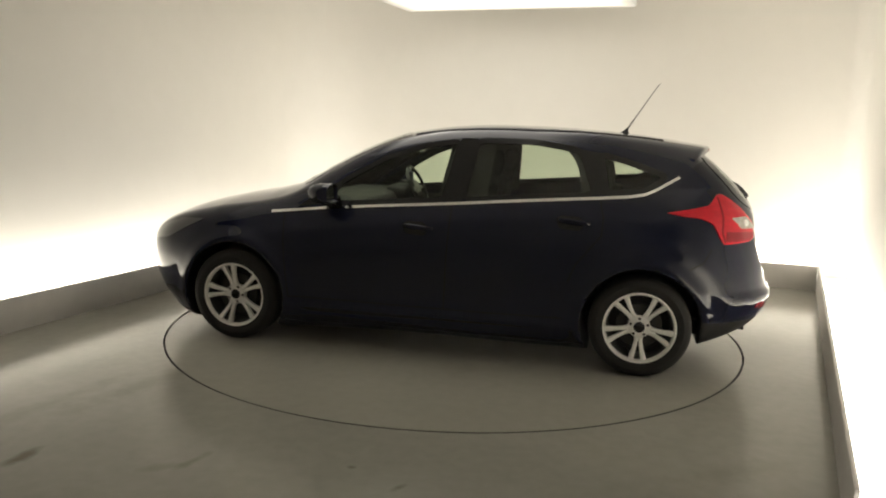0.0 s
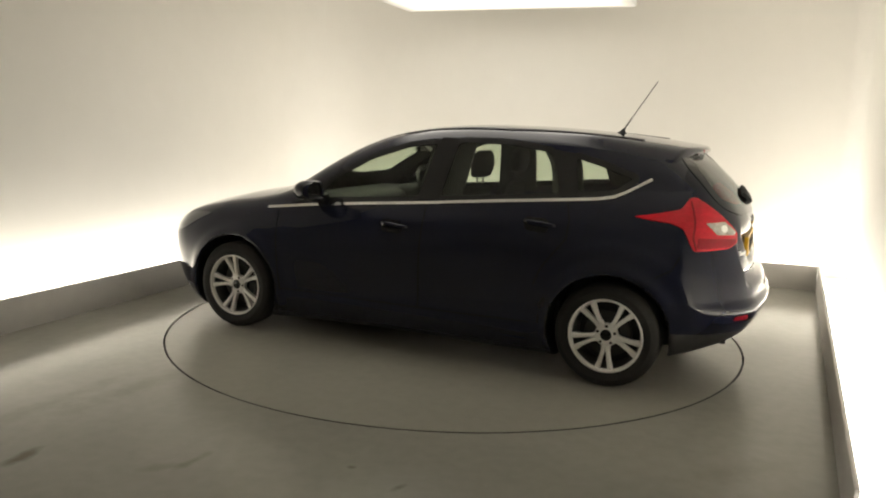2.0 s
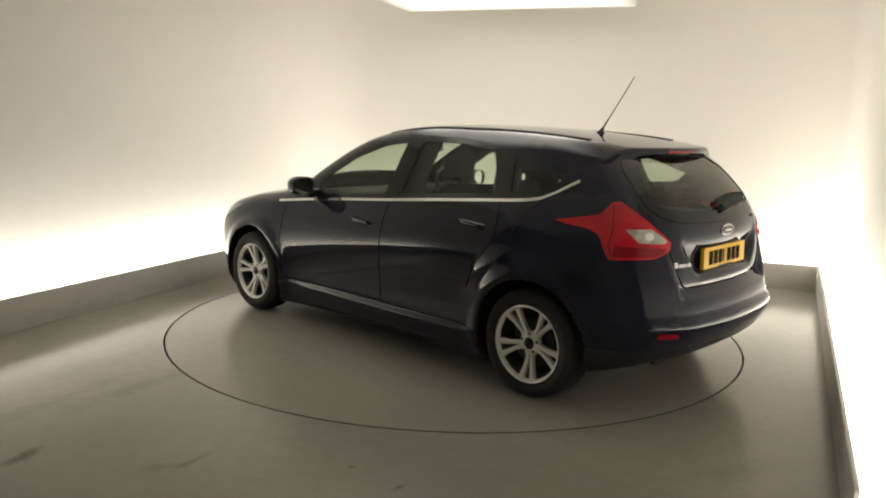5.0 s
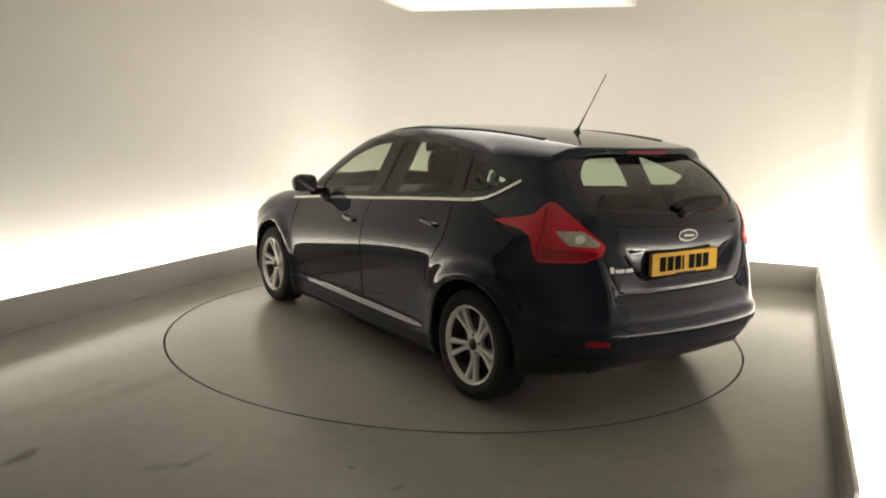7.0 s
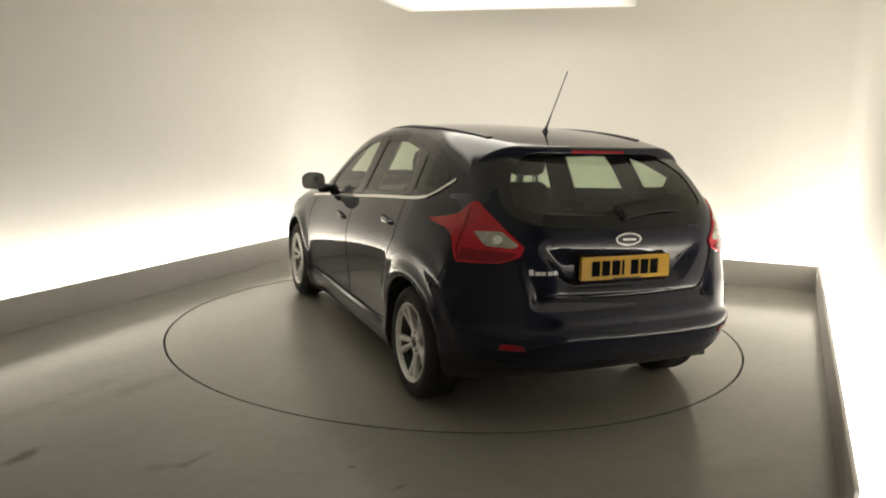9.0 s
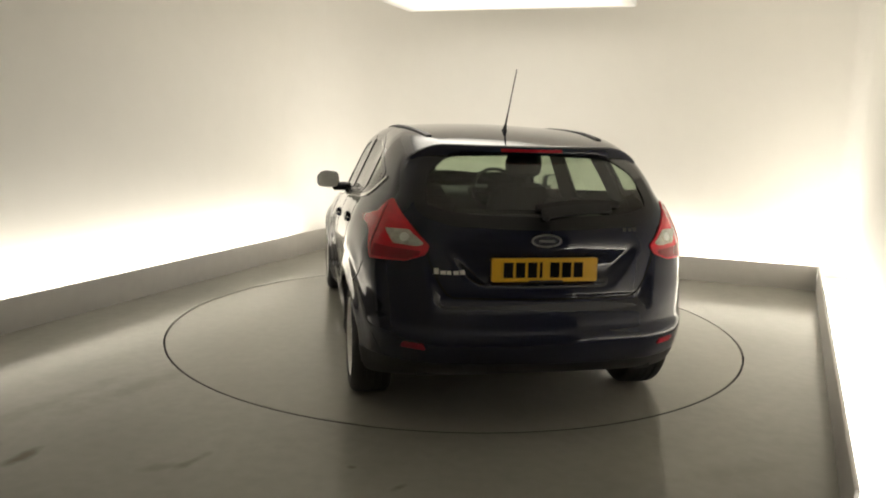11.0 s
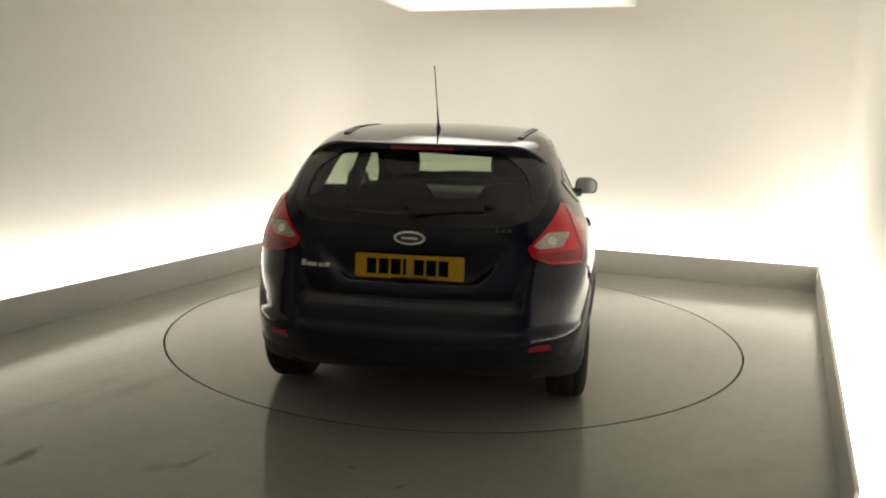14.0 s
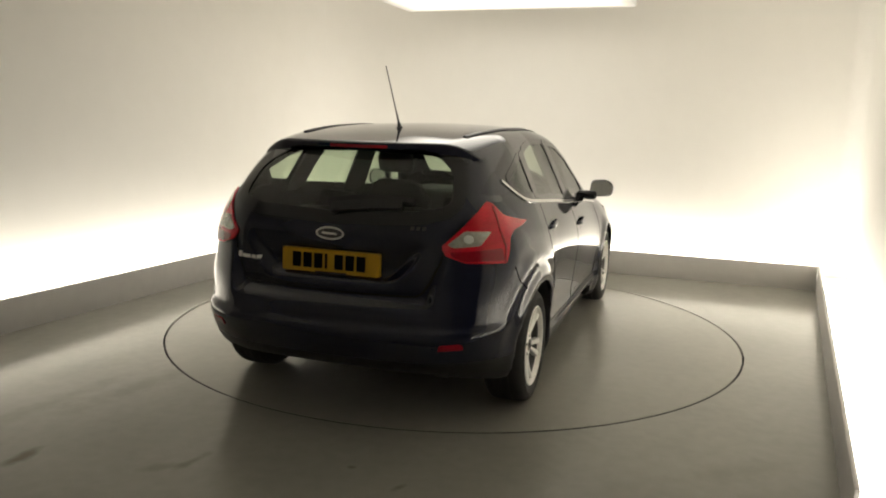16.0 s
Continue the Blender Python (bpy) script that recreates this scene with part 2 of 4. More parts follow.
def build_booth():
    for name, a, b in SIDES[:3]:
        kerb_run("kerb_" + name, a, b, inward_of(a, b))
    # walls: one sheet with rounded upright corners and its own thickness
    wc = offset_corners(GAP)
    pts = []
    for k, R in enumerate((0.02, 0.75, 0.16, 0.02)):
        p, q, r = wc[k - 1], wc[k], wc[(k + 1) % 4]
        d1, d2 = (p - q).normalized(), (r - q).normalized()
        half = d1.angle(d2) / 2
        t = R / math.tan(half)
        c = q + (d1 + d2).normalized() * (R / math.sin(half))
        s0, s1 = q + d1 * t - c, q + d2 * t - c
        for j in range(25):
            v = s0.lerp(s1, j / 24).normalized() * R
            pts.append(c + v)
    names = ["wall_left", "wall_back", "wall_right", "wall_front"]
    centre = sum((Vector(p) for p in pts), Vector()) / len(pts)
    for k in range(3):
        run = [pts[(25 * k + 12 + j) % 100] for j in range(26)]
        bm = bmesh.new()
        rows = []
        for i, p in enumerate(run):
            a, b = run[max(i - 1, 0)], run[min(i + 1, 25)]
            d = (b - a).normalized()
            n = Vector((-d.y, d.x, 0))
            if n.dot(p - centre) < 0:
                n = -n
            rows.append([bm.verts.new((*(p + n * o).xy, z)) for o, z in ((0, -0.02), (0, CEIL), (0.1, CEIL), (0.1, -0.02))])
        for a, b in zip(rows, rows[1:]):
            for j in range(4):
                bm.faces.new((a[j], a[(j + 1) % 4], b[(j + 1) % 4], b[j]))
        bm.faces.new(rows[0][::-1]), bm.faces.new(rows[-1])
        bmesh.ops.recalc_face_normals(bm, faces=bm.faces[:])
        tagged(part(names[k], bm, WALL, angle=40), "smooth white painted studio wall with rounded corner", "wall", kind="structure")
    # ceiling
    bm = bmesh.new()
    prism(bm, [p.xy for p in offset_corners(GAP + 0.1)], CEIL + 0.003, CEIL + 0.1)
    tagged(part("ceiling", bm, CEILING, smooth=False), "plain pale studio ceiling", "ceiling", kind="structure")
    # unseen pale enclosure round the booth, added to bounce light back at the car
    for k, name in enumerate(("bounce_wall_west", "bounce_wall_north", "bounce_wall_east", "bounce_wall_south")):
        a, b = ENCLOSURE[k], ENCLOSURE[(k + 1) % 4]
        d = (b - a).normalized()
        n = Vector((-d.y, d.x, 0)) * 0.1
        bm = bmesh.new()
        prism(bm, [a.xy, b.xy, (b + n).xy, (a + n).xy], -0.02, ENCLOSURE_H)
        tagged(part(name, bm, BOUNCE_PAINT, smooth=False), "unseen plain pale wall added to bounce light", "wall", kind="structure")
    bm = bmesh.new()
    prism(bm, [p.xy for p in ENCLOSURE], ENCLOSURE_H + 0.003, ENCLOSURE_H + 0.1)
    tagged(part("bounce_ceiling", bm, BOUNCE_PAINT, smooth=False), "unseen plain pale ceiling added to bounce light", "ceiling", kind="structure")
    # floor with a round opening for the turntable
    bm = bmesh.new()
    out = ENCLOSURE
    n = 96
    ring = [Vector((math.cos(2 * math.pi * k / n), math.sin(2 * math.pi * k / n), 0)) * HOLE_R for k in range(n)]

    def edge_hit(d):
        best = 1e9
        for k in range(4):
            a, b = out[k], out[(k + 1) % 4]
            e = b - a
            den = d.x * e.y - d.y * e.x
            if abs(den) > 1e-9:
                s = (a.x * e.y - a.y * e.x) / den
                u = (a.x * d.y - a.y * d.x) / den
                if s > 0 and -1e-6 <= u <= 1 + 1e-6:
                    best = min(best, s)
        return best
    angles = sorted([2 * math.pi * k / n for k in range(n)] + [math.atan2(p.y, p.x) % (2 * math.pi) for p in out])
    inner, outer, under = [], [], []
    for a in angles:
        d = Vector((math.cos(a), math.sin(a), 0))
        inner.append(bm.verts.new(d * HOLE_R)), outer.append(bm.verts.new(d * edge_hit(d)))
        under.append(bm.verts.new((d.x * HOLE_R, d.y * HOLE_R, -0.05)))
    m = len(angles)
    for k in range(m):
        j = (k + 1) % m
        bm.faces.new((inner[k], outer[k], outer[j], inner[j]))
        bm.faces.new((under[k], inner[k], inner[j], under[j]))
    bmesh.ops.recalc_face_normals(bm, faces=bm.faces[:])
    tagged(part("floor", bm, FLOOR, smooth=False), "grey painted glossy studio floor with scuffs", "floor", kind="structure")
    bm = bmesh.new()
    prism(bm, [p.xy for p in ring], -0.10, -0.05)
    tagged(part("turntable_pit", bm, GROOVE, smooth=False), "dark pit under the turntable rim", "pit", kind="structure")
    # turntable disc
    bm = bmesh.new()
    disc = [(DISC_R * math.cos(2 * math.pi * k / 128), DISC_R * math.sin(2 * math.pi * k / 128)) for k in range(128)]
    prism(bm, disc, -0.05, 0.0)
    table = tagged(new("turntable"), "round grey painted car turntable flush with the floor", "turntable")
    part("deck", bm, DECK, table, smooth=False)
    bm = bmesh.new()
    lathe(bm, [(DISC_R + 0.0005, -0.05), (DISC_R + 0.0005, -0.002), (DISC_R + 0.004, -0.004), (DISC_R + 0.004, -0.05)], 128, "z")
    part("edge_trim", bm, GROOVE, table, "thin dark steel edge")
    return table


HOLE_R, DISC_R = 2.042, 2.028


def area_lamp(name, a, b, width, z, watts, aim):
    """A strip lamp from a to b, shining along aim."""
    d = b - a
    lamp = bpy.data.lights.new(name, "AREA")
    lamp.shape, lamp.size, lamp.size_y = "RECTANGLE", d.length, width
    lamp.energy, lamp.color = watts, WARM
    ob = new(name, lamp)
    zax = -aim.normalized()
    xax = d.normalized()
    yax = zax.cross(xax)
    m = Matrix((xax, yax, zax)).transposed().to_4x4()
    m.translation = Vector(((a + b) / 2).xy.to_tuple() + (z,))
    ob.matrix_world = m
    return ob


def build_lights():
    mids = offset_corners(KERB_T + 0.122)
    for k, (name, a, b) in enumerate(SIDES[:3]):
        p, q = mids[k], mids[(k + 1) % 4]
        d = (q - p).normalized()
        p, q = p + d * (0.5 if name == "left" else 0.5 if name == "back" else 0.1), q - d * (0.0 if name == "right" else 0.5 if name == "left" else 0.1)
        area_lamp("cove_lamp", p, q, 0.235, 0.125, COVE_WATTS * (q - p).length, Vector((0, 0, 1)))
        e = inward_of(a, b) * 0.118
        bm = bmesh.new()
        base = [(p + e).xy, (q + e).xy, (q - e).xy, (p - e).xy]
        strip_light = tagged(new("cove_light"), "glowing white light strip in the trough behind the kerb", "light strip", "cove light strips")
        prism(bm, base, 0.0, 0.09)
        part("tray", bm, CEILING, strip_light, "white metal light tray", smooth=False)
        bm = bmesh.new()
        prism(bm, base, 0.092, 0.118)
        part("diffuser", bm, COVE_GLOW, strip_light, "glowing white diffuser", smooth=False)
    # ceiling softbox
    lo, hi = BACK_L, BACK_R
    ax = (hi - lo).normalized()
    ay = LEFT_DIR
    c = Vector((-0.47, 2.59, 0)) + ax * SOFT_HX + ay * SOFT_HY
    box = new("ceiling_light")
    box.location = (c.x, c.y, SOFT_Z)
    box.rotation_euler = (0, 0, math.atan2(ax.y, ax.x))
    tagged(box, "large softbox with a glowing white fabric diffuser", "ceiling light")
    bm = bmesh.new()
    box_into(bm, (-SOFT_HX, -SOFT_HY, 0.06), (SOFT_HX, SOFT_HY, CEIL - SOFT_Z + 0.01))
    part("housing", bm, CEILING, box, "white metal light housing", smooth=False)
    bm = bmesh.new()
    box_into(bm, (-SOFT_HX, -SOFT_HY, 0.0), (SOFT_HX, SOFT_HY, 0.058), bevel=0.02)
    part("diffuser", bm, DIFFUSER, box, "glowing white fabric diffuser", smooth=False)


# ---- car body as a smooth solid: X forward, Y left, Z up, from the middle of the wheelbase ----
AXLE_F, AXLE_R, WHEEL_R, ARCH_R = 1.324, -1.324, 0.305, 0.350
TOP = [(2.26, 0.60), (2.15, 0.72), (1.95, 0.822), (1.6, 0.920), (1.3, 0.980), (1.12, 1.033), (0.85, 1.183), (0.6, 1.31), (0.4, 1.388),
       (0.15, 1.442), (-0.2, 1.477), (-0.6, 1.479), (-1.0, 1.462), (-1.4, 1.424), (-1.72, 1.378), (-2.3, 1.28)]
PLAN = [(2.3, 0.62), (2.0, 0.79), (1.7, 0.885), (1.324, 0.912), (0.8, 0.898), (0.0, 0.902), (-0.8, 0.902), (-1.324, 0.898), (-1.7, 0.855), (-1.95, 0.79), (-2.15, 0.72)]
BELT = [(2.2, 0.76), (1.1, 0.875), (0.66, 0.92), (-0.15, 0.985), (-1.05, 1.065), (-1.4, 1.10), (-2.1, 1.12)]
CREASE = [(2.2, 0.50), (1.06, 0.55), (0.36, 0.63), (-0.53, 0.72), (-1.3, 0.74), (-2.1, 0.75)]
BOTTOM = [(2.2, 0.21), (1.8, 0.14), (0.0, 0.125), (-1.0, 0.13), (-1.6, 0.20), (-2.1, 0.31)]
# rear profiles (height, x): tailgate skin, number plate recess, bumper corner
LOW = [(0.2, -1.93), (0.30, -2.035), (0.38, -2.10), (0.45, -2.135), (0.485, -2.146), (0.512, -2.142), (0.54, -2.120), (0.58, -2.110)]
HIGH = [(1.02, -1.985), (1.15, -1.885), (1.25, -1.78), (1.36, -1.645), (1.5, -1.48)]
TAIL = LOW + [(0.62, -2.090), (0.642, -2.062), (0.66, -2.044), (0.70, -2.044), (0.78, -2.040), (0.87, -2.028), (0.95, -2.014)] + HIGH
TAIL_PLATE = LOW + [(0.62, -2.090), (0.642, -2.062), (0.66, -2.044), (0.70, -2.045), (0.722, -2.037), (0.743, -2.010), (0.765, -1.990), (0.81, -1.984), (0.86, -1.994), (0.91, -2.008), (0.955, -2.010)] + HIGH
TAIL_SIDE = LOW + [(0.65, -2.098), (0.70, -2.088), (0.76, -2.070), (0.84, -2.050), (0.92, -2.028)] + HIGH
NOSE = [(0.15, 2.03), (0.3, 2.15), (0.5, 2.205), (0.65, 2.195), (0.8, 2.10), (1.0, 1.9)]


def soft_ramp(v, k):
    return 0.5 * (v + np.sqrt(v * v + k * k))


def body_top(x, y):
    lean = 0.12 + 0.17 * np.clip((1.5 - x) / 0.4, 0, 1)
    return smooth_curve(x + lean * y * y, TOP) - 0.085 * y * y


def body_side(x, z):
    w, belt, crease = smooth_curve(x, PLAN), smooth_curve(x, BELT), smooth_curve(x, CREASE)
    u = z - crease
    zz = np.minimum(z, belt)
    ub = soft_ramp(zz - crease, 0.05)
    tail = np.clip((-1.2 - x) / 0.5, 0, 1)
    y = w - 0.03 * ub - (0.75 + 0.3 * tail) * ub**2 * (0.33 / np.maximum(belt - crease, 0.2))
    down = soft_ramp(-u, 0.05)
    mid = np.exp(-((x / 1.02) ** 6))
    y = y - mid * (0.13 * np.clip(down, 0, 0.3) - 0.012 * np.exp(-(((z - 0.275) / 0.03) ** 2))) - (1 - mid) * 0.04 * down
    y = y + 0.0025 * np.tanh((crease + 0.22 - z) / 0.03) * np.clip(u / 0.1, 0, 1)
    y = y - 2.2 * np.clip(0.27 - z, 0, None) ** 2
    y = y - (0.50 - 0.11 * np.clip((x + 0.6) / 0.7, 0, 1)) * np.clip(z - belt, 0, None) - 0.007 * np.clip((z - belt) / 0.03, 0, 1)
    r = np.hypot(x - AXLE_R + 0.02, z - 0.317)
    y = y + 0.011 * (0.5 + 0.5 * np.tanh((0.525 - r) / 0.03)) * np.clip((z - 0.42) / 0.12, 0, 1)
    for ax in (AXLE_F, AXLE_R):
        r = np.hypot(x - ax, z - 0.317)
        y = y + (0.022 if ax > 0 else 0.016) * np.exp(-(((r - 0.37) / 0.05) ** 2)) * (z < 0.85)
    return y


def body_field(x, y, z, spoiler=True):
    ya = np.abs(y)
    side = (ya - body_side(x, z)) * 0.92
    top = (z - body_top(x, y)) * 0.85
    corner = np.clip(ya - 0.45, 0, None)
    w = np.clip((ya - 0.49 - 0.25 * np.clip(z - 0.68, 0, 0.4)) / 0.07, 0, 1)
    w = w * w * (3 - 2 * w)
    bowl = np.clip((ya - 0.285 - 0.85 * np.clip(z - 0.735, 0, 0.16)) / 0.085, 0, 1)
    bowl = bowl * bowl * (3 - 2 * bowl)
    skin_x = smooth_curve(z, TAIL_PLATE) * (1 - bowl) + smooth_curve(z, TAIL) * bowl
    tail = skin_x * (1 - w) + smooth_curve(z, TAIL_SIDE) * w
    rear = (tail + 0.18 * y * y + 1.1 * corner**2 - x) * 0.8
    front = (x - smooth_curve(z, NOSE) + 0.24 * y * y + 0.9 * corner**2) * 0.85
    low = smooth_curve(x, BOTTOM) - z
    f = smax(side, top, 0.08 + 0.07 * np.clip((-1.1 - x) / 0.5, 0, 1))
    skin = f
    f = smax(f, smax(rear, front, 0.01), 0.07)
    f = smax(f, low, 0.05)
    # roof spoiler
    lip = -1.715 + 0.30 * y * y - x
    slab = smax(skin, body_top(x, y) - 0.042 - 0.16 * np.clip(ya - 0.33, 0, 1) - z, 0.02)
    slab = smax(smax(slab, lip, 0.02), x + 1.3, 0.02)
    if spoiler:
        f = np.minimum(f, slab)
    for ax in (AXLE_F, AXLE_R):
        r = np.hypot(x - ax, z - 0.314)
        f = np.maximum(f, -np.maximum(r - ARCH_R, 0.52 - ya))
    return f


def field_normal(p, spoiler=True):
    e = 0.004
    n = np.stack([body_field(*(p + d).T, spoiler) - body_field(*(p - d).T, spoiler) for d in np.eye(3) * e], -1)
    return n / np.maximum(np.linalg.norm(n, axis=1, keepdims=True), 1e-9), np.linalg.norm(n, axis=1) / (2 * e)


def solid_mesh(step):
    """Quads on the body's surface, one vertex for each cell that it crosses."""
    lo = np.array((-2.24, -1.0, 0.1))
    cnt = np.array((int(4.6 / step), int(2.0 / step), int(1.45 / step)))
    gx, gy, gz = (lo[k] + step * np.arange(cnt[k]) for k in range(3))
    v = body_field(*np.meshgrid(gx, gy, gz, indexing="ij"))
    inside = v < 0
    total, hits = np.zeros((*(cnt - 1), 3)), np.zeros(tuple(cnt - 1))
    cells = []
    for ax in range(3):
        a = [slice(None)] * 3
        b = [slice(None)] * 3
        a[ax], b[ax] = slice(0, -1), slice(1, None)
        va, vb = v[tuple(a)], v[tuple(b)]
        idx = np.argwhere((va < 0) != (vb < 0))
        fa, fb = va[tuple(idx.T)], vb[tuple(idx.T)]
        pos = idx.astype(float)
        pos[:, ax] += fa / (fa - fb)
        o1, o2 = [k for k in range(3) if k != ax]
        ok = (idx[:, o1] > 0) & (idx[:, o2] > 0) & (idx[:, o1] < cnt[o1] - 1) & (idx[:, o2] < cnt[o2] - 1)
        idx, pos, fa = idx[ok], pos[ok], fa[ok]
        quad = []
        for d1, d2 in ((-1, -1), (0, -1), (0, 0), (-1, 0)):
            c = idx.copy()
            c[:, o1] += d1
            c[:, o2] += d2
            np.add.at(total, tuple(c.T), pos)
            np.add.at(hits, tuple(c.T), 1)
            quad.append(c)
        q = np.stack(quad, 1)
        flip = (fa < 0) == (ax == 1)
        q[flip] = q[flip][:, ::-1]
        cells.append(q)
    used = hits > 0
    ids = np.full(hits.shape, -1)
    ids[used] = np.arange(used.sum())
    verts = lo + step * total[used] / hits[used][:, None]
    for _ in range(3):
        n, g = field_normal(verts)
        f = body_field(*verts.T)
        verts = verts - n * np.clip(f / np.maximum(g, 0.3), -0.006, 0.006)[:, None]
    quads = np.concatenate([ids[tuple(np.moveaxis(q, -1, 0))] for q in cells])
    return verts, quads


def inside_outline(px, py, outline):
    ok = np.zeros(len(px), bool)
    n = len(outline)
    for k in range(n):
        (x0, y0), (x1, y1) = outline[k], outline[(k + 1) % n]
        cross = ((y0 > py) != (y1 > py)) & (px < (x1 - x0) * (py - y0) / ((y1 - y0) if y1 != y0 else 1e-9) + x0)
        ok ^= cross
    return ok


def rounded(outline, radius, n=5):
    """The outline with its corners rounded."""
    out, m = [], len(outline)
    for k in range(m):
        p, q, r = (Vector(outline[(k + j) % m]) for j in (-1, 0, 1))
        a, b = p - q, r - q
        t = min(radius, a.length * 0.45, b.length * 0.45)
        s, e = q + a.normalized() * t, q + b.normalized() * t
        for j in range(n + 1):
            u = j / n
            out.append(tuple(s * (1 - u) ** 2 + q * 2 * u * (1 - u) + e * u**2))
    return out


class Sheet:
    """A flat plan of looking at the body: along 'way' (towards the body), with axes e1, e2."""

    def __init__(self, way, e1, e2, start, spoiler=True):
        self.spoiler = spoiler
        self.way, self.e1, self.e2, self.start = (np.array(v, float) for v in (way, e1, e2, start))

    def drop(self, uv, lift=0.0, reach=0.9):
        """Points of the body's surface under plan points, raised by lift."""
        uv = np.asarray(uv, float)
        base = self.start + uv[:, :1] * self.e1 + uv[:, 1:2] * self.e2
        s = np.linspace(0, reach, 31)
        f = np.stack([body_field(*(base + k * self.way).T, self.spoiler) for k in s], 1)
        neg = f < 0
        first = np.where(neg.any(1), neg.argmax(1), 0)
        lo = s[np.maximum(first - 1, 0)]
        hi = s[first]
        for _ in range(13):
            mid = (lo + hi) / 2
            g = body_field(*(base + mid[:, None] * self.way).T, self.spoiler) < 0
            hi, lo = np.where(g, mid, hi), np.where(g, lo, mid)
        p = base + hi[:, None] * self.way
        if lift:
            n, _ = field_normal(p)
            p = p + n * lift
        return p


LEFT_SIDE = Sheet((0, -1, 0), (1, 0, 0), (0, 0, 1), (0, 1.1, 0))
REAR_SIDE = Sheet((1, 0, 0), (0, 1, 0), (0, 0, 1), (-2.35, 0, 0), False)
FRONT_QUARTER = Sheet((-0.8, -0.6, 0), (0.6, -0.8, 0), (0, 0, 1), (1.84, 1.38, 0))
TOP_SIDE = Sheet((0, 0, -1), (1, 0, 0), (0, 1, 0), (0, 0, 1.6))
QUARTER = Sheet((0.743, -0.669, 0), (-0.669, -0.743, 0), (0, 0, 1), (-0.743 * 2.15, 0.669 * 2.15, 0))


def mirror_bm(bm):
    for v in bm.verts:
        v.co.y = -v.co.y
    bmesh.ops.reverse_faces(bm, faces=bm.faces[:])


def patch(sheet, outline, lift, thick, hole=None, cell=0.05, mirrored=False):
    """A panel lying on the body within an outline (and round a hole), with edges of its own."""
    bm = bmesh.new()
    vs = [bm.verts.new((u, v, 0)) for u, v in outline]
    if hole:
        hs = [bm.verts.new((u, v, 0)) for u, v in hole]
        n = len(vs)
        assert len(hs) == n
        for k in range(n):
            j = (k + 1) % n
            bm.faces.new((vs[k], vs[j], hs[j], hs[k]))
    else:
        bm.faces.new(vs)
    us, ws = [p[0] for p in outline], [p[1] for p in outline]
    for ax, lo, hi in ((0, min(us), max(us)), (1, min(ws), max(ws))):
        k = 1
        while lo + k * cell < hi:
            co, no = [0, 0, 0], [0, 0, 0]
            co[ax], no[ax] = lo + k * cell, 1
            bmesh.ops.bisect_plane(bm, geom=bm.verts[:] + bm.edges[:] + bm.faces[:], plane_co=co, plane_no=no, dist=1e-5)
            k += 1
    uv = np.array([v.co.xy for v in bm.verts])
    p = sheet.drop(uv)
    n, _ = field_normal(p, sheet.spoiler)
    for v, a, b in zip(bm.verts, p, n):
        v.co = a + b * lift
    norm = {v: Vector(b) for v, b in zip(bm.verts, n)}
    bmesh.ops.recalc_face_normals(bm, faces=bm.faces[:])
    if sum(f.normal.dot(norm[f.verts[0]]) * f.calc_area() for f in bm.faces) < 0:
        bmesh.ops.reverse_faces(bm, faces=bm.faces[:])
    if thick:
        low = {v: bm.verts.new(v.co - norm[v] * thick) for v in list(norm)}
        rim = [e for e in bm.edges if len(e.link_faces) == 1]
        tops = bm.faces[:]
        for e in rim:
            f = e.link_faces[0]
            a, b = e.verts
            loop = [l for l in f.loops if l.edge == e][0]
            a, b = loop.vert, loop.link_loop_next.vert
            bm.faces.new((b, a, low[a], low[b]))
        for f in tops:
            bm.faces.new([low[v] for v in f.verts][::-1])
    if mirrored:
        mirror_bm(bm)
    return bm


def strip(sheet, line, width, lift, thick, step=0.03, mirrored=False, closed=False):
    """A narrow band along a plan line, lying on the body."""
    pts = [Vector(p) for p in line] + ([Vector(line[0])] if closed else [])
    dense = []
    for a, b in zip(pts, pts[1:]):
        n = max(1, int((b - a).length / step))
        dense += [a.lerp(b, k / n) for k in range(n)]
    dense.append(pts[-1])
    left, right = [], []
    for k, p in enumerate(dense):
        d = (dense[min(k + 1, len(dense) - 1)] - dense[max(k - 1, 0)]).normalized()
        o = Vector((-d.y, d.x)) * width / 2
        left.append(tuple(p + o)), right.append(tuple(p - o))
    q = sheet.drop(left + right)
    n, _ = field_normal(q)
    m = len(dense)
    bm = bmesh.new()
    top = [bm.verts.new(a + b * lift) for a, b in zip(q, n)]
    low = [bm.verts.new(a + b * (lift - thick)) for a, b in zip(q, n)]
    for k in range(m - 1):
        bm.faces.new((top[k], top[k + 1], top[m + k + 1], top[m + k]))
        bm.faces.new((top[k], low[k], low[k + 1], top[k + 1]))
        bm.faces.new((top[m + k], top[m + k + 1], low[m + k + 1], low[m + k]))
    bm.faces.new((top[0], top[m], low[m], low[0])), bm.faces.new((top[m - 1], low[m - 1], low[2 * m - 1], top[2 * m - 1]))
    bmesh.ops.recalc_face_normals(bm, faces=bm.faces[:])
    if mirrored:
        mirror_bm(bm)
    return bm


def grown(outline, d):
    """The outline moved outward (or inward, d < 0)."""
    n = len(outline)
    area = sum(outline[k][0] * outline[(k + 1) % n][1] - outline[(k + 1) % n][0] * outline[k][1] for k in range(n))
    s = 1 if area > 0 else -1
    out = []
    for k in range(n):
        p, q, r = (Vector(outline[(k + j) % n]) for j in (-1, 0, 1))
        a, b = (q - p).normalized(), (r - q).normalized()
        t = (a + b).normalized()
        out.append(tuple(q + Vector((t.y, -t.x)) * s * d))
    return out


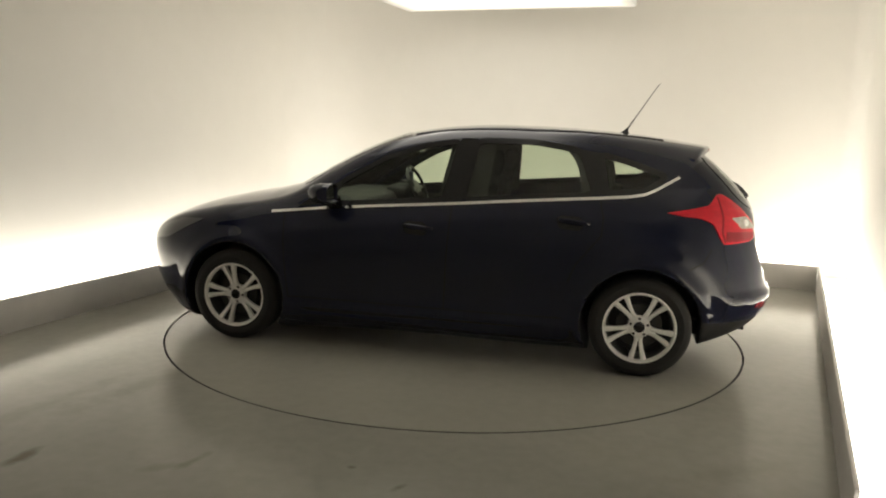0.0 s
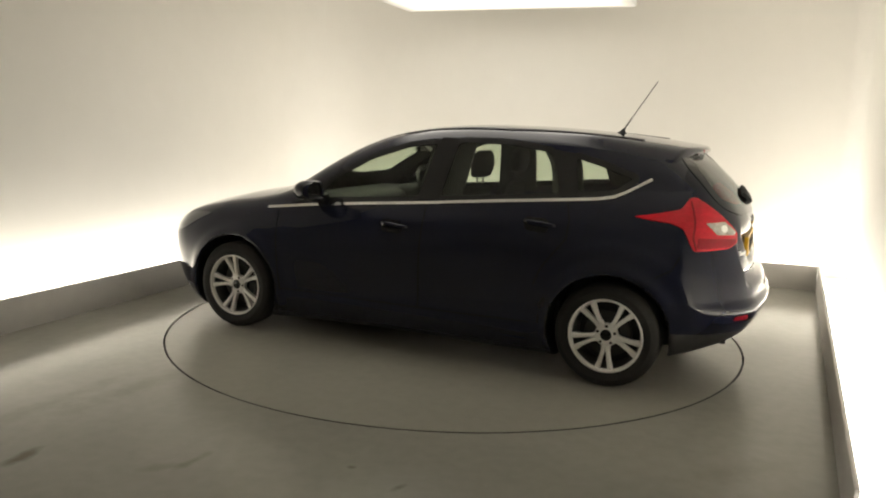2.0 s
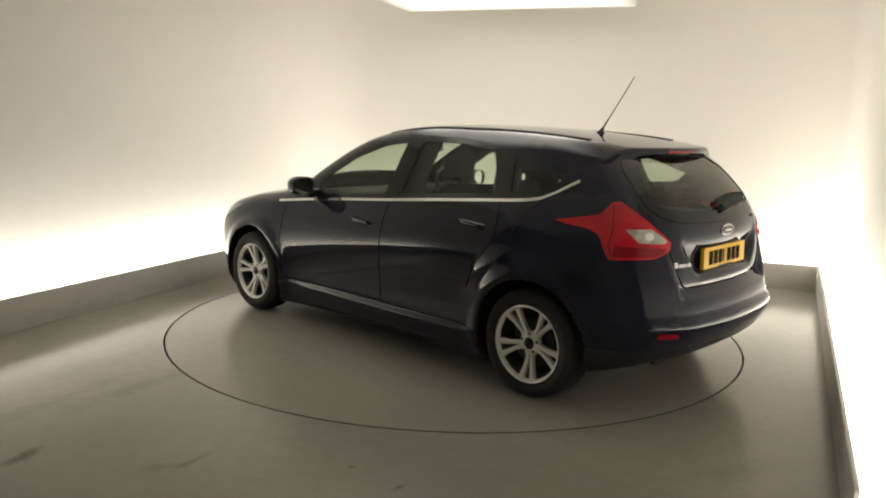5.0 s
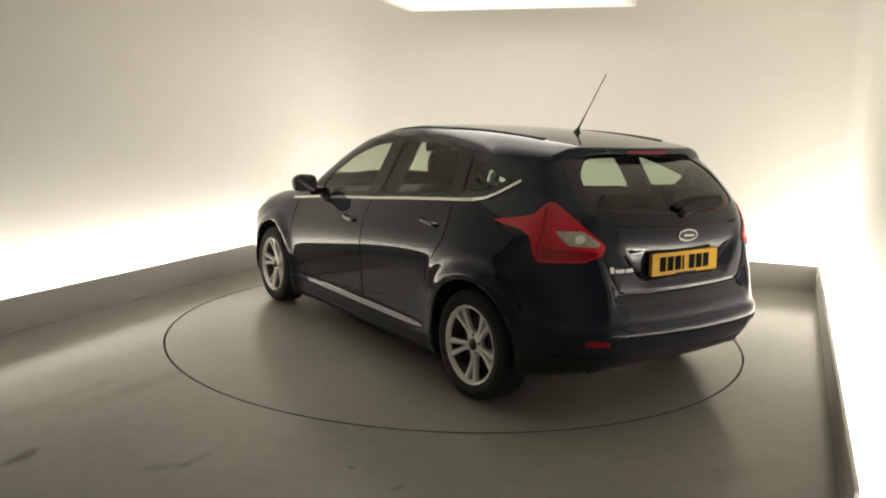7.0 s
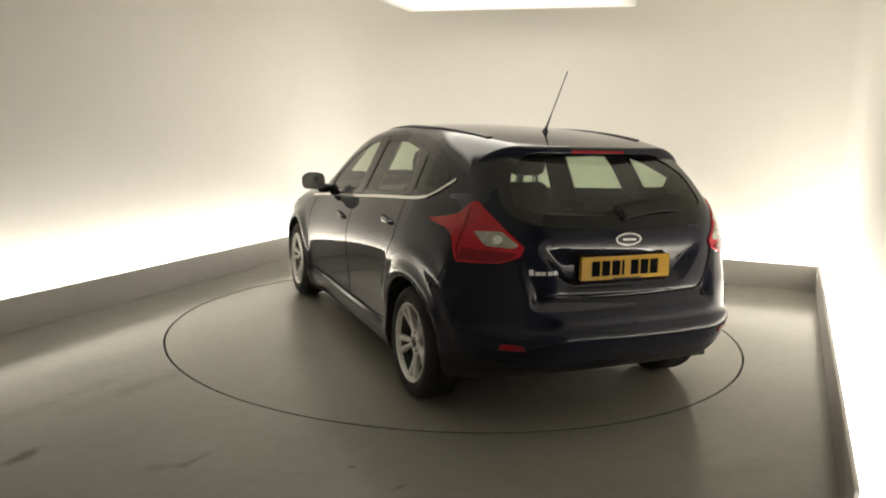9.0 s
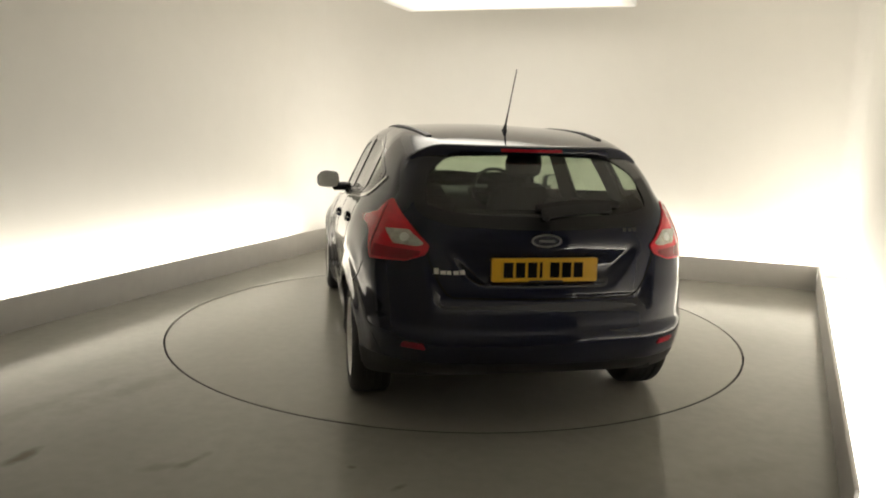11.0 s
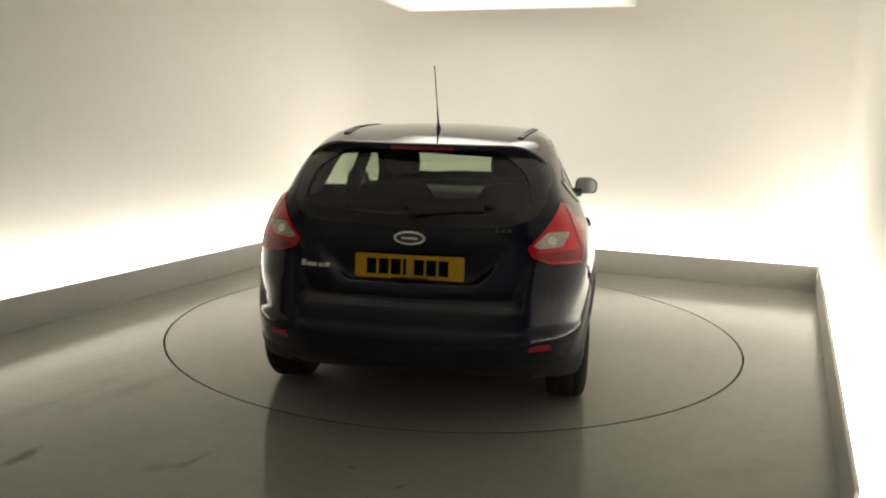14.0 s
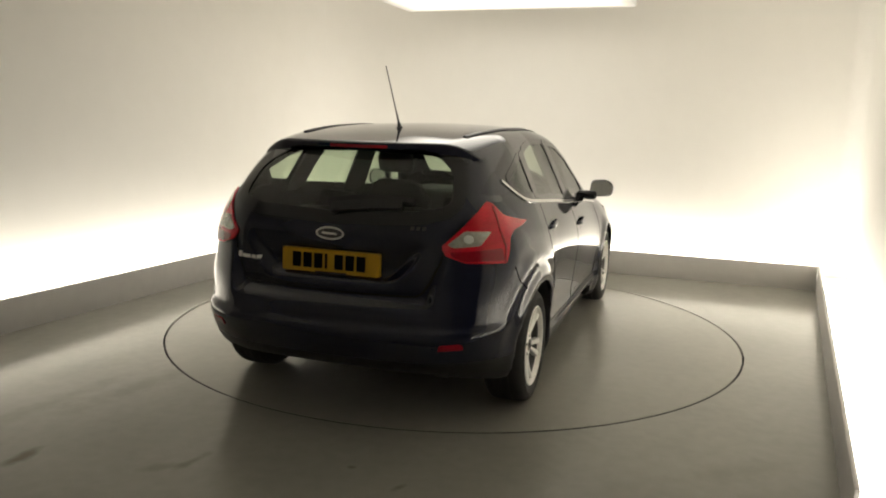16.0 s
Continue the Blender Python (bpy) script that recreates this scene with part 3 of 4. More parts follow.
WINDOWS = {
    "front_side_window": rounded([(0.72, 0.945), (0.60, 1.09), (0.33, 1.245), (0.06, 1.335), (-0.15, 1.365), (-0.08, 1.01)], 0.04),
    "rear_side_window": rounded([(-0.21, 1.02), (-0.27, 1.375), (-0.62, 1.375), (-0.91, 1.335), (-1.01, 1.085)], 0.05),
    "quarter_window": rounded([(-1.09, 1.10), (-1.04, 1.315), (-1.20, 1.275), (-1.42, 1.20), (-1.31, 1.12)], 0.03),
}
REAR_WINDOW = rounded([(-0.58, 1.09), (-0.44, 1.05), (0.0, 1.035), (0.44, 1.05), (0.58, 1.09), (0.545, 1.25), (0.43, 1.335), (0.0, 1.350), (-0.43, 1.335), (-0.545, 1.25)], 0.05)
WINDSCREEN = rounded([(1.05, 0.0), (1.02, 0.35), (0.90, 0.585), (0.50, 0.545), (0.24, 0.49), (0.33, 0.25), (0.37, 0.0), (0.33, -0.25), (0.24, -0.49), (0.50, -0.545), (0.90, -0.585), (1.02, -0.35)], 0.04)

# panel outlines in side view (x, z) and rear view (y, z)
FRONT_DOOR = [(1.0, 0.86), (0.97, 0.60), (0.93, 0.30), (-0.12, 0.30), (-0.13, 0.98), (-0.20, 1.40), (0.1, 1.40), (0.45, 1.26), (0.75, 1.05)]
REAR_DOOR = [(-0.12, 0.30), (-0.13, 0.98), (-0.20, 1.40), (-0.70, 1.42), (-0.98, 1.38), (-1.10, 1.07), (-1.08, 0.86), (-0.98, 0.74), (-0.89, 0.62), (-0.87, 0.30)]
TAILGATE = rounded([(-0.66, 1.28), (-0.655, 1.06), (-0.57, 0.93), (-0.55, 0.84), (-0.47, 0.675), (0.47, 0.675), (0.55, 0.84), (0.57, 0.93), (0.655, 1.06), (0.66, 1.28)], 0.03)
LAMP = rounded([(0.345, 0.998), (0.45, 1.020), (0.55, 1.045), (0.615, 1.105), (0.65, 1.112), (0.76, 1.03), (0.90, 0.915), (0.885, 0.87), (0.80, 0.838), (0.575, 0.828), (0.555, 0.87), (0.535, 0.945), (0.49, 0.972), (0.41, 0.982)], 0.012, 3)
LAMP_CLEAR = rounded([(0.655, 0.978), (0.79, 0.982), (0.875, 0.922), (0.85, 0.908), (0.72, 0.915)], 0.012, 3)
LAMP_DARK = rounded([(0.60, 0.90), (0.70, 0.895), (0.865, 0.888), (0.86, 0.868), (0.80, 0.846), (0.59, 0.842)], 0.012, 3)
BELT_LINE = [(1.08, 0.872), (0.66, 0.918), (0.25, 0.953), (-0.15, 0.985), (-0.60, 1.026), (-1.05, 1.063), (-1.22, 1.078), (-1.31, 1.094), (-1.37, 1.122), (-1.50, 1.20)]


def build_car():
    car = new("car")
    tagged(car, "dark navy five-door hatchback with silver alloy wheels on the turntable", "car")
    verts, quads = solid_mesh(0.016)
    vn, _ = field_normal(verts)
    cen = verts[quads].mean(1)
    nrm, _ = field_normal(cen)
    x, y, z = cen.T
    ya = np.abs(y)
    core = np.abs(body_field(x, y, z, False)) < 0.008
    drop = np.zeros(len(quads), bool)
    for o in WINDOWS.values():
        drop |= inside_outline(x, z, grown(o, 0.004)) & (ya > 0.4) & (np.abs(nrm[:, 1]) > 0.3)
    drop |= inside_outline(y, z, grown(REAR_WINDOW, 0.004)) & (x < -1.4) & (nrm[:, 0] < -0.3) & core
    drop |= inside_outline(x, y, grown(WINDSCREEN, 0.004)) & (nrm[:, 2] > 0.3) & (z > 0.8)
    arch = np.zeros(len(quads), bool)
    for ax in (AXLE_F, AXLE_R):
        arch |= (np.hypot(x - ax, z - 0.314) < ARCH_R + 0.006) & (ya < 0.90)
    under = (z < 0.365) & (x < -1.60) | (z < 0.2) & (nrm[:, 2] < -0.5)
    rest = ~drop & ~arch & ~under
    upright = np.abs(nrm[:, 1]) > 0.25
    door_f = inside_outline(x, z, FRONT_DOOR) & (ya > 0.4) & upright
    door_r = inside_outline(x, z, REAR_DOOR) & (ya > 0.4) & upright & ~door_f
    gate = inside_outline(y, z, TAILGATE) & (x < -1.5) & (nrm[:, 0] < -0.2) & core
    wing_spoiler = ~core & (x < -1.4) & (z > 1.1)
    bump_r = (x < -1.62) & (z < 0.80) & ~gate
    bump_f = (x > 1.70) & (z < 0.70)
    bonnet = (x > 1.08) & (z > smooth_curve(x, BELT) + 0.01) & (nrm[:, 2] > 0.35)
    wing = (x > 0.9) & ~bonnet & ~bump_f
    left = y > 0
    liners = [("wheel_arch_liner", arch & ~drop & ((x > 0) == f) & ((y > 0) == l), PLASTIC, "black plastic wheel arch liner") for f in (True, False) for l in (True, False)]
    sets = liners + [
            ("lower_valance", under & ~arch, PLASTIC, "black plastic lower bumper and underside"),
            ("front_door", rest & door_f & left, PAINT, ""), ("front_door", rest & door_f & ~left, PAINT, ""),
            ("rear_door", rest & door_r & left, PAINT, ""), ("rear_door", rest & door_r & ~left, PAINT, ""),
            ("tailgate", rest & gate, PAINT, ""), ("roof_spoiler", rest & wing_spoiler, PAINT, ""),
            ("rear_bumper", rest & bump_r, PAINT, ""), ("front_bumper", rest & bump_f, PAINT, ""),
            ("bonnet", rest & bonnet, PAINT, ""), ("front_wing", rest & wing & left & ~door_f, PAINT, ""), ("front_wing", rest & wing & ~left & ~door_f, PAINT, "")]
    taken = np.zeros(len(quads), bool)
    made = {}
    for name, keep, mat, label in sets + [("body_shell", rest, PAINT, "glossy dark navy painted roof, pillars and rear quarters")]:
        keep = keep & ~taken
        taken |= keep
        q = quads[keep]
        if not len(q):
            continue
        ids, inv = np.unique(q, return_inverse=True)
        me = bpy.data.meshes.new(name)
        me.from_pydata(verts[ids].tolist(), [], inv.reshape(-1, 4).tolist())
        me.materials.append(mat)
        me.shade_smooth()
        if mat == PAINT:
            me.normals_split_custom_set_from_vertices(vn[ids].tolist())
        ob = new(name, me)
        ob.parent = car
        if label:
            tagged(ob, label)
        made.setdefault(name, []).append(ob)
    build_glass(car, made)
    build_trim(car, made)
    build_rear(car, made)
    build_cabin(car)
    build_wheels(car)
    return car


def build_glass(car, made):
    for k, mirrored in enumerate((False, True)):
        for name, o in WINDOWS.items():
            owner = made["front_door"][k] if name.startswith("front") else made["rear_door"][k] if name.startswith("rear") else car
            part(name, patch(LEFT_SIDE, grown(o, 0.004), -0.001, 0.0, mirrored=mirrored), GLASS, owner, "green tinted side glass")
            part("window_seal", patch(LEFT_SIDE, grown(o, 0.022), 0.003, 0.006, hole=grown(o, -0.012), cell=0.08, mirrored=mirrored), GLOSS_BLACK, owner, "black rubber window seal")
        pillar = rounded([(-0.085, 1.0), (-0.155, 1.39), (-0.265, 1.39), (-0.205, 1.005)], 0.01)
        part("pillar_cover", patch(LEFT_SIDE, pillar, 0.0045, 0.006, mirrored=mirrored), GLOSS_BLACK, car, "gloss black pillar cover between the doors")
        pillar = rounded([(-1.005, 1.075), (-0.905, 1.345), (-1.045, 1.325), (-1.095, 1.085)], 0.01)
        part("pillar_cover", patch(LEFT_SIDE, pillar, 0.0045, 0.006, mirrored=mirrored), GLOSS_BLACK, car, "gloss black pillar cover between the doors")
        inner = rounded([(-0.80, 1.385), (-0.90, 1.27), (-0.945, 1.05), (-1.13, 1.06), (-1.07, 1.345)], 0.09)
        part("pillar_trim", patch(LEFT_SIDE, inner, -0.03, 0.012, mirrored=mirrored), TRIM_GREY, car, "dark inner trim of the rear pillar")
        inner = rounded([(-0.03, 0.98), (-0.10, 1.385), (-0.385, 1.385), (-0.345, 0.98)], 0.02)
        part("pillar_trim", patch(LEFT_SIDE, inner, -0.035, 0.012, mirrored=mirrored), TRIM_GREY, car, "dark inner trim of the middle pillar")
        corner = rounded([(0.735, 0.935), (0.60, 1.10), (0.76, 1.02), (0.90, 0.915)], 0.01)
        part("mirror_mount", patch(LEFT_SIDE, corner, 0.0045, 0.006, mirrored=mirrored), GLOSS_BLACK, car, "black plastic mirror corner panel")
    gate = made["tailgate"][0]
    part("rear_window", patch(REAR_SIDE, grown(REAR_WINDOW, 0.004), -0.001, 0.0), REAR_GLASS, gate, "green tinted rear glass")
    part("window_border", patch(REAR_SIDE, grown(REAR_WINDOW, 0.045), 0.004, 0.007, hole=grown(REAR_WINDOW, -0.014), cell=0.08), GLOSS_BLACK, gate, "black ceramic border of the rear window")
    part("windscreen", patch(TOP_SIDE, grown(WINDSCREEN, 0.004), -0.001, 0.0), GLASS, car, "green tinted windscreen")
    part("windscreen_border", patch(TOP_SIDE, grown(WINDSCREEN, 0.03), 0.003, 0.006, hole=grown(WINDSCREEN, -0.02), cell=0.1), GLOSS_BLACK, car, "black border of the windscreen")


def door_handle(owner, x0, z0, mirrored):
    # no hollow is cut: its shade is a flat black patch on the door
    cup = rounded([(x0 - 0.06, z0 - 0.052), (x0 + 0.09, z0 - 0.044), (x0 + 0.095, z0 + 0.034), (x0 - 0.055, z0 + 0.028)], 0.035)
    part("handle_shade_patch", patch(LEFT_SIDE, cup, 0.001, 0.002, mirrored=mirrored), GLOSS_BLACK, owner, "flat black patch as the shade of the handle's recess")
    line = [(x0 - 0.10 + 0.02 * k, z0 + 0.008 * (k - 5) / 10 * 2) for k in range(11)]
    p = LEFT_SIDE.drop(line)
    bm = bmesh.new()
    rows = []
    for k, q in enumerate(p):
        t = k / 10
        out = 0.017 * (1 - (2 * t - 1) ** 6) - 0.004
        h = 0.015 - 0.004 * abs(2 * t - 1) ** 3
        ring = [(0.0, -h), (0.010, -h * 0.8), (0.012, 0), (0.010, h * 0.8), (0.0, h), (-0.008, 0)]
        rows.append([bm.verts.new((q[0], q[1] + out + a, q[2] + b)) for a, b in ring])
    for a, b in zip(rows, rows[1:]):
        for j in range(6):
            bm.faces.new((a[j], a[(j + 1) % 6], b[(j + 1) % 6], b[j]))
    bm.faces.new(rows[0][::-1]), bm.faces.new(rows[-1])
    bmesh.ops.recalc_face_normals(bm, faces=bm.faces[:])
    if mirrored:
        mirror_bm(bm)
    part("door_handle", bm, PAINT, owner, "body-coloured pull handle", angle=60)


def wing_mirror(car, mirrored):
    """Housing open to the rear with the glass set into it, on a short foot."""
    s = -1 if mirrored else 1
    mirror = new("wing_mirror")
    mirror.parent = car
    mirror.matrix_basis = pose(0.66, s * 0.925, 1.02, 0, 0, -6 * s)
    prof = rounded([(-0.085, -0.062), (0.085, -0.055), (0.088, 0.035), (0.04, 0.068), (-0.075, 0.062)], 0.04)
    prof = [(s * a, b) for a, b in prof]
    bm = bmesh.new()
    layers = [(-0.052, 0.92), (-0.045, 1.0), (0.0, 1.02), (0.045, 0.95), (0.085, 0.72), (0.105, 0.40), (0.112, 0.05)]
    rings = [[bm.verts.new((dx, a * k, b * k)) for a, b in prof] for dx, k in layers]
    inner = [bm.verts.new((-0.030, a * 0.90, b * 0.90)) for a, b in prof]
    n = len(prof)
    for a, b in zip([inner] + rings, rings):
        for j in range(n):
            bm.faces.new((a[j], a[(j + 1) % n], b[(j + 1) % n], b[j]))
    bm.faces.new(rings[-1])
    bmesh.ops.recalc_face_normals(bm, faces=bm.faces[:])
    part("housing", bm, PAINT, mirror, "body-coloured mirror housing", angle=60)
    bm = bmesh.new()
    bm.faces.new([bm.verts.new((-0.036, a * 0.91, b * 0.91)) for a, b in prof])
    bmesh.ops.recalc_face_normals(bm, faces=bm.faces[:])
    f = bm.faces[0]
    if f.normal.x > 0:
        bmesh.ops.reverse_faces(bm, faces=[f])
    part("mirror_glass", bm, MIRROR, mirror, "silvered mirror glass", smooth=False)
    bm = bmesh.new()
    box_into(bm, (-0.035, -0.17, -0.085), (0.055, -0.03, -0.02), pose(0, 0, 0, 0, 0, 0 if s > 0 else 180), 0.02)
    part("mirror_foot", bm, GLOSS_BLACK, mirror, "black mirror foot")


def build_trim(car, made):
    for k, mirrored in enumerate((False, True)):
        fd, rd = made["front_door"][k], made["rear_door"][k]
        part("chrome_strip", strip(LEFT_SIDE, BELT_LINE, 0.016, 0.007, 0.008, mirrored=mirrored), CHROME, car, "bright chrome strip under the side windows")
        seam = dict(width=0.006, lift=0.0012, thick=0.002, mirrored=mirrored)
        part("shut_line", strip(LEFT_SIDE, [(0.985, 0.855), (0.97, 0.70), (0.955, 0.55), (0.93, 0.32)], **seam), PLATE_BLACK, fd)
        part("shut_line", strip(LEFT_SIDE, [(-0.145, 0.97), (-0.14, 0.80), (-0.125, 0.55), (-0.115, 0.32)], **seam), PLATE_BLACK, rd)
        part("shut_line", strip(LEFT_SIDE, [(-1.05, 1.055), (-1.075, 0.95), (-1.07, 0.85), (-1.00, 0.76), (-0.93, 0.67), (-0.885, 0.56)], **seam), PLATE_BLACK, rd)
        part("shut_line", strip(LEFT_SIDE, [(0.93, 0.325), (0.4, 0.318), (-0.4, 0.318), (-0.86, 0.325)], **seam), PLATE_BLACK, fd)
        part("shut_line", strip(LEFT_SIDE, [(-1.58, 0.675), (-1.66, 0.72), (-1.70, 0.80)], **seam), PLATE_BLACK, made["rear_bumper"][0])
        door_handle(fd, 0.06, 0.835, mirrored)
        door_handle(rd, -0.90, 0.922, mirrored)
        wing_mirror(car, mirrored)
        y = 0.525
        line = [(0.18, y - 0.02), (-0.2, y + 0.005), (-0.6, y + 0.005), (-1.0, y - 0.012), (-1.40, y - 0.05)]
        part("roof_moulding", strip(TOP_SIDE, line, 0.030, 0.007, 0.014, mirrored=mirrored), PLASTIC, car, "black roof joint moulding")
        part("headlight", patch(FRONT_QUARTER, rounded([(0.28, 0.80), (0.45, 0.79), (0.66, 0.69), (0.62, 0.63), (0.44, 0.66)], 0.03), 0.003, 0.006, mirrored=mirrored), SMOKED, car, "smoked wrap-around headlight")
        part("fog_lamp", patch(FRONT_QUARTER, rounded([(0.62, 0.44), (0.74, 0.45), (0.74, 0.38), (0.64, 0.37)], 0.03), 0.003, 0.006, mirrored=mirrored), CLEAR_LENS, car, "small clear fog lamp")
    # aerial
    aerial = new("aerial")
    aerial.parent = car
    base = Vector((-1.15, 0, 1.432))
    bm = bmesh.new()
    rows = []
    for t, l, w in ((0, 0.05, 0.02), (0.010, 0.045, 0.018), (0.022, 0.026, 0.013), (0.036, 0.014, 0.009), (0.05, 0.009, 0.008)):
        back = -0.6 * t
        rows.append([bm.verts.new((base.x + back + l * math.cos(a), w * math.sin(a), base.z + t)) for a in np.linspace(0, 2 * math.pi, 16, endpoint=False)])
    for a, b in zip(rows, rows[1:]):
        for j in range(16):
            bm.faces.new((a[j], a[(j + 1) % 16], b[(j + 1) % 16], b[j]))
    bm.faces.new(rows[-1])
    bmesh.ops.recalc_face_normals(bm, faces=bm.faces[:])
    part("aerial_base", bm, PLASTIC, aerial, "black rubber aerial foot")
    d = (Vector((-1.377, 0, 1.788)) - base).normalized()
    for name, a, b, r0, r1, mat in (("aerial_stem", 0.04, 0.13, 0.006, 0.0045, PLASTIC), ("aerial_mast", 0.13, 0.415, 0.0034, 0.0026, PLASTIC)):
        bm = bmesh.new()
        lathe(bm, [(0.0002, a), (r0, a), (r1, b), (0.0002, b)], 10, "z", Matrix.Translation(base) @ d.to_track_quat("Z", "Y").to_matrix().to_4x4())
        part(name, bm, mat, aerial)


def oval(cx, cz, rx, rz, n=32):
    return [(cx + rx * math.cos(2 * math.pi * k / n), cz + rz * math.sin(2 * math.pi * k / n)) for k in range(n)]


def build_rear(car, made):
    gate, bumper = made["tailgate"][0], made["rear_bumper"][0]
    for mirrored in (False, True):
        lamp = part("tail_lamp", patch(QUARTER, LAMP, 0.008, 0.014, cell=0.03, mirrored=mirrored), RED_LENS, car, "red wrap-around tail lamp")
        part("clear_lens", patch(QUARTER, LAMP_CLEAR, 0.0115, 0.004, mirrored=mirrored), CLEAR_LENS, lamp, "clear reversing light")
        part("bulb_reflector", patch(QUARTER, oval(0.775, 0.946, 0.024, 0.020, 16), 0.0135, 0.003, mirrored=mirrored), ALLOY, lamp, "silver bulb reflector")
        part("lower_lens", patch(QUARTER, LAMP_DARK, 0.0110, 0.004, mirrored=mirrored), RED_DARK, lamp, "deep red lower lens")
        part("lens_ridge", strip(QUARTER, [(0.615, 1.09), (0.60, 0.98), (0.575, 0.90), (0.585, 0.835)], 0.008, 0.0112, 0.004, mirrored=mirrored), RED_DARK, lamp, "dark rib in the lens")
        s = -1 if mirrored else 1
        refl = rounded([(0.575, 0.438), (0.685, 0.442), (0.68, 0.470), (0.59, 0.468)], 0.01, 3)
        part("rear_reflector", patch(REAR_SIDE, refl, 0.005, 0.008, mirrored=mirrored), RED_DARK, bumper, "small red bumper reflector")
    seam = dict(width=0.009, lift=0.0012, thick=0.002)
    part("shut_line", strip(REAR_SIDE, [(0.62, 1.0), (0.575, 0.93), (0.555, 0.84), (0.51, 0.74), (0.475, 0.69), (0.44, 0.672), (0.0, 0.668),
                                        (-0.44, 0.672), (-0.475, 0.69), (-0.51, 0.74), (-0.555, 0.84), (-0.575, 0.93), (-0.62, 1.0)], **seam), PLATE_BLACK, gate)
    # badge, lettering bars, plate
    badge = part("badge", patch(REAR_SIDE, oval(0, 0.945, 0.076, 0.031), 0.006, 0.008), CHROME, gate, "oval chrome-edged badge")
    part("badge_field", patch(REAR_SIDE, oval(0, 0.945, 0.064, 0.022), 0.0085, 0.003), BADGE_BLUE, badge, "dark blue enamel field")
    part("badge_bar", patch(REAR_SIDE, rounded([(-0.04, 0.939), (0.04, 0.941), (0.04, 0.951), (-0.04, 0.949)], 0.004, 2), 0.0105, 0.003), CHROME, badge)
    for k, w in enumerate((0.022, 0.026, 0.020, 0.024, 0.022)):
        y0 = 0.535 - 0.030 * k
        part("lettering_bar", patch(REAR_SIDE, [(y0 - w, 0.785), (y0, 0.785), (y0, 0.785 + (0.028 if k == 0 else 0.017)), (y0 - w, 0.785 + (0.028 if k == 0 else 0.017))], 0.004, 0.005), ALLOY, gate, "silver lettering bar")
    for k in range(3):
        y0 = -0.40 - 0.028 * k
        part("lettering_bar", patch(REAR_SIDE, [(y0 - 0.018, 0.985), (y0, 0.985), (y0, 1.0), (y0 - 0.018, 1.0)], 0.003, 0.004), DARK_METAL, gate, "dull grey lettering bar")
    plate = new("number_plate")
    plate.parent = gate
    plate.matrix_basis = Matrix.Translation((-2.012, 0.0, 0.805)) @ pose(0, 0, 0, 90, 0, -90) @ pose(0, 0, 0, -2)
    bm = bmesh.new()
    prism(bm, rounded([(-0.262, -0.057), (0.262, -0.057), (0.262, 0.057), (-0.262, 0.057)], 0.01, 3), -0.022, 0.0)
    part("plate_board", bm, PLATE_YELLOW, plate, "yellow reflective plate", smooth=False)
    x0 = -0.205
    for k in range(7):
        w = 0.014 if k == 3 else 0.047
        if k == 4:
            x0 += 0.026
        bm = bmesh.new()
        prism(bm, [(x0, -0.037), (x0 + w, -0.037), (x0 + w, 0.037), (x0, 0.037)], 0.0012, 0.0022)
        part("plate_bar", bm, PLATE_BLACK, plate, "black bar in place of a character", smooth=False)
        x0 += w + 0.012
    bm = bmesh.new()
    prism(bm, [(-0.08, -0.060), (0.09, -0.060), (0.09, -0.050), (-0.08, -0.050)], 0.0012, 0.002)
    part("plate_bar", bm, TRIM_GREY, plate, "small grey bar of fine print", smooth=False)
    # brake light in the spoiler edge
    bm = bmesh.new()
    n = 12
    rows = []
    for k in range(n + 1):
        yy = -0.16 + 0.32 * k / n
        xx = -1.714 + 0.30 * yy * yy
        zt = float(body_top(np.array([xx]), np.array([yy]))[0]) - 0.006
        rows.append([bm.verts.new(p) for p in ((xx - 0.004, yy, zt - 0.024), (xx - 0.004, yy, zt - 0.009), (xx + 0.03, yy, zt - 0.009), (xx + 0.03, yy, zt - 0.024))])
    for a, b in zip(rows, rows[1:]):
        for j in range(4):
            bm.faces.new((a[j], a[(j + 1) % 4], b[(j + 1) % 4], b[j]))
    bm.faces.new(rows[0][::-1]), bm.faces.new(rows[-1])
    bmesh.ops.recalc_face_normals(bm, faces=bm.faces[:])
    part("high_brake_light", bm, RED_DARK, made["roof_spoiler"][0], "dark red brake light strip")
    # wiper
    wiper = new("rear_wiper")
    wiper.parent = gate
    bm = bmesh.new()
    lathe(bm, [(0.0005, 0.030), (0.014, 0.029), (0.020, 0.02), (0.022, 0.0), (0.022, -0.01)], 20, "z", Matrix.Translation((-1.968, -0.005, 1.052)) @ Vector((-1, 0, 0.75)).to_track_quat("Z", "Y").to_matrix().to_4x4())
    part("wiper_hub", bm, PLASTIC, wiper, "black wiper hub")
    line = [(0.015, 1.056), (-0.10, 1.072), (-0.22, 1.082), (-0.34, 1.086)]
    part("wiper_arm", strip(REAR_SIDE, line, 0.038, 0.028, 0.020), PLASTIC, wiper, "broad black wiper arm")
    line = [(0.04, 1.086), (-0.10, 1.104), (-0.24, 1.110), (-0.39, 1.102)]
    part("wiper_blade", strip(REAR_SIDE, line, 0.020, 0.024, 0.022), RUBBER, wiper, "black rubber wiper blade")


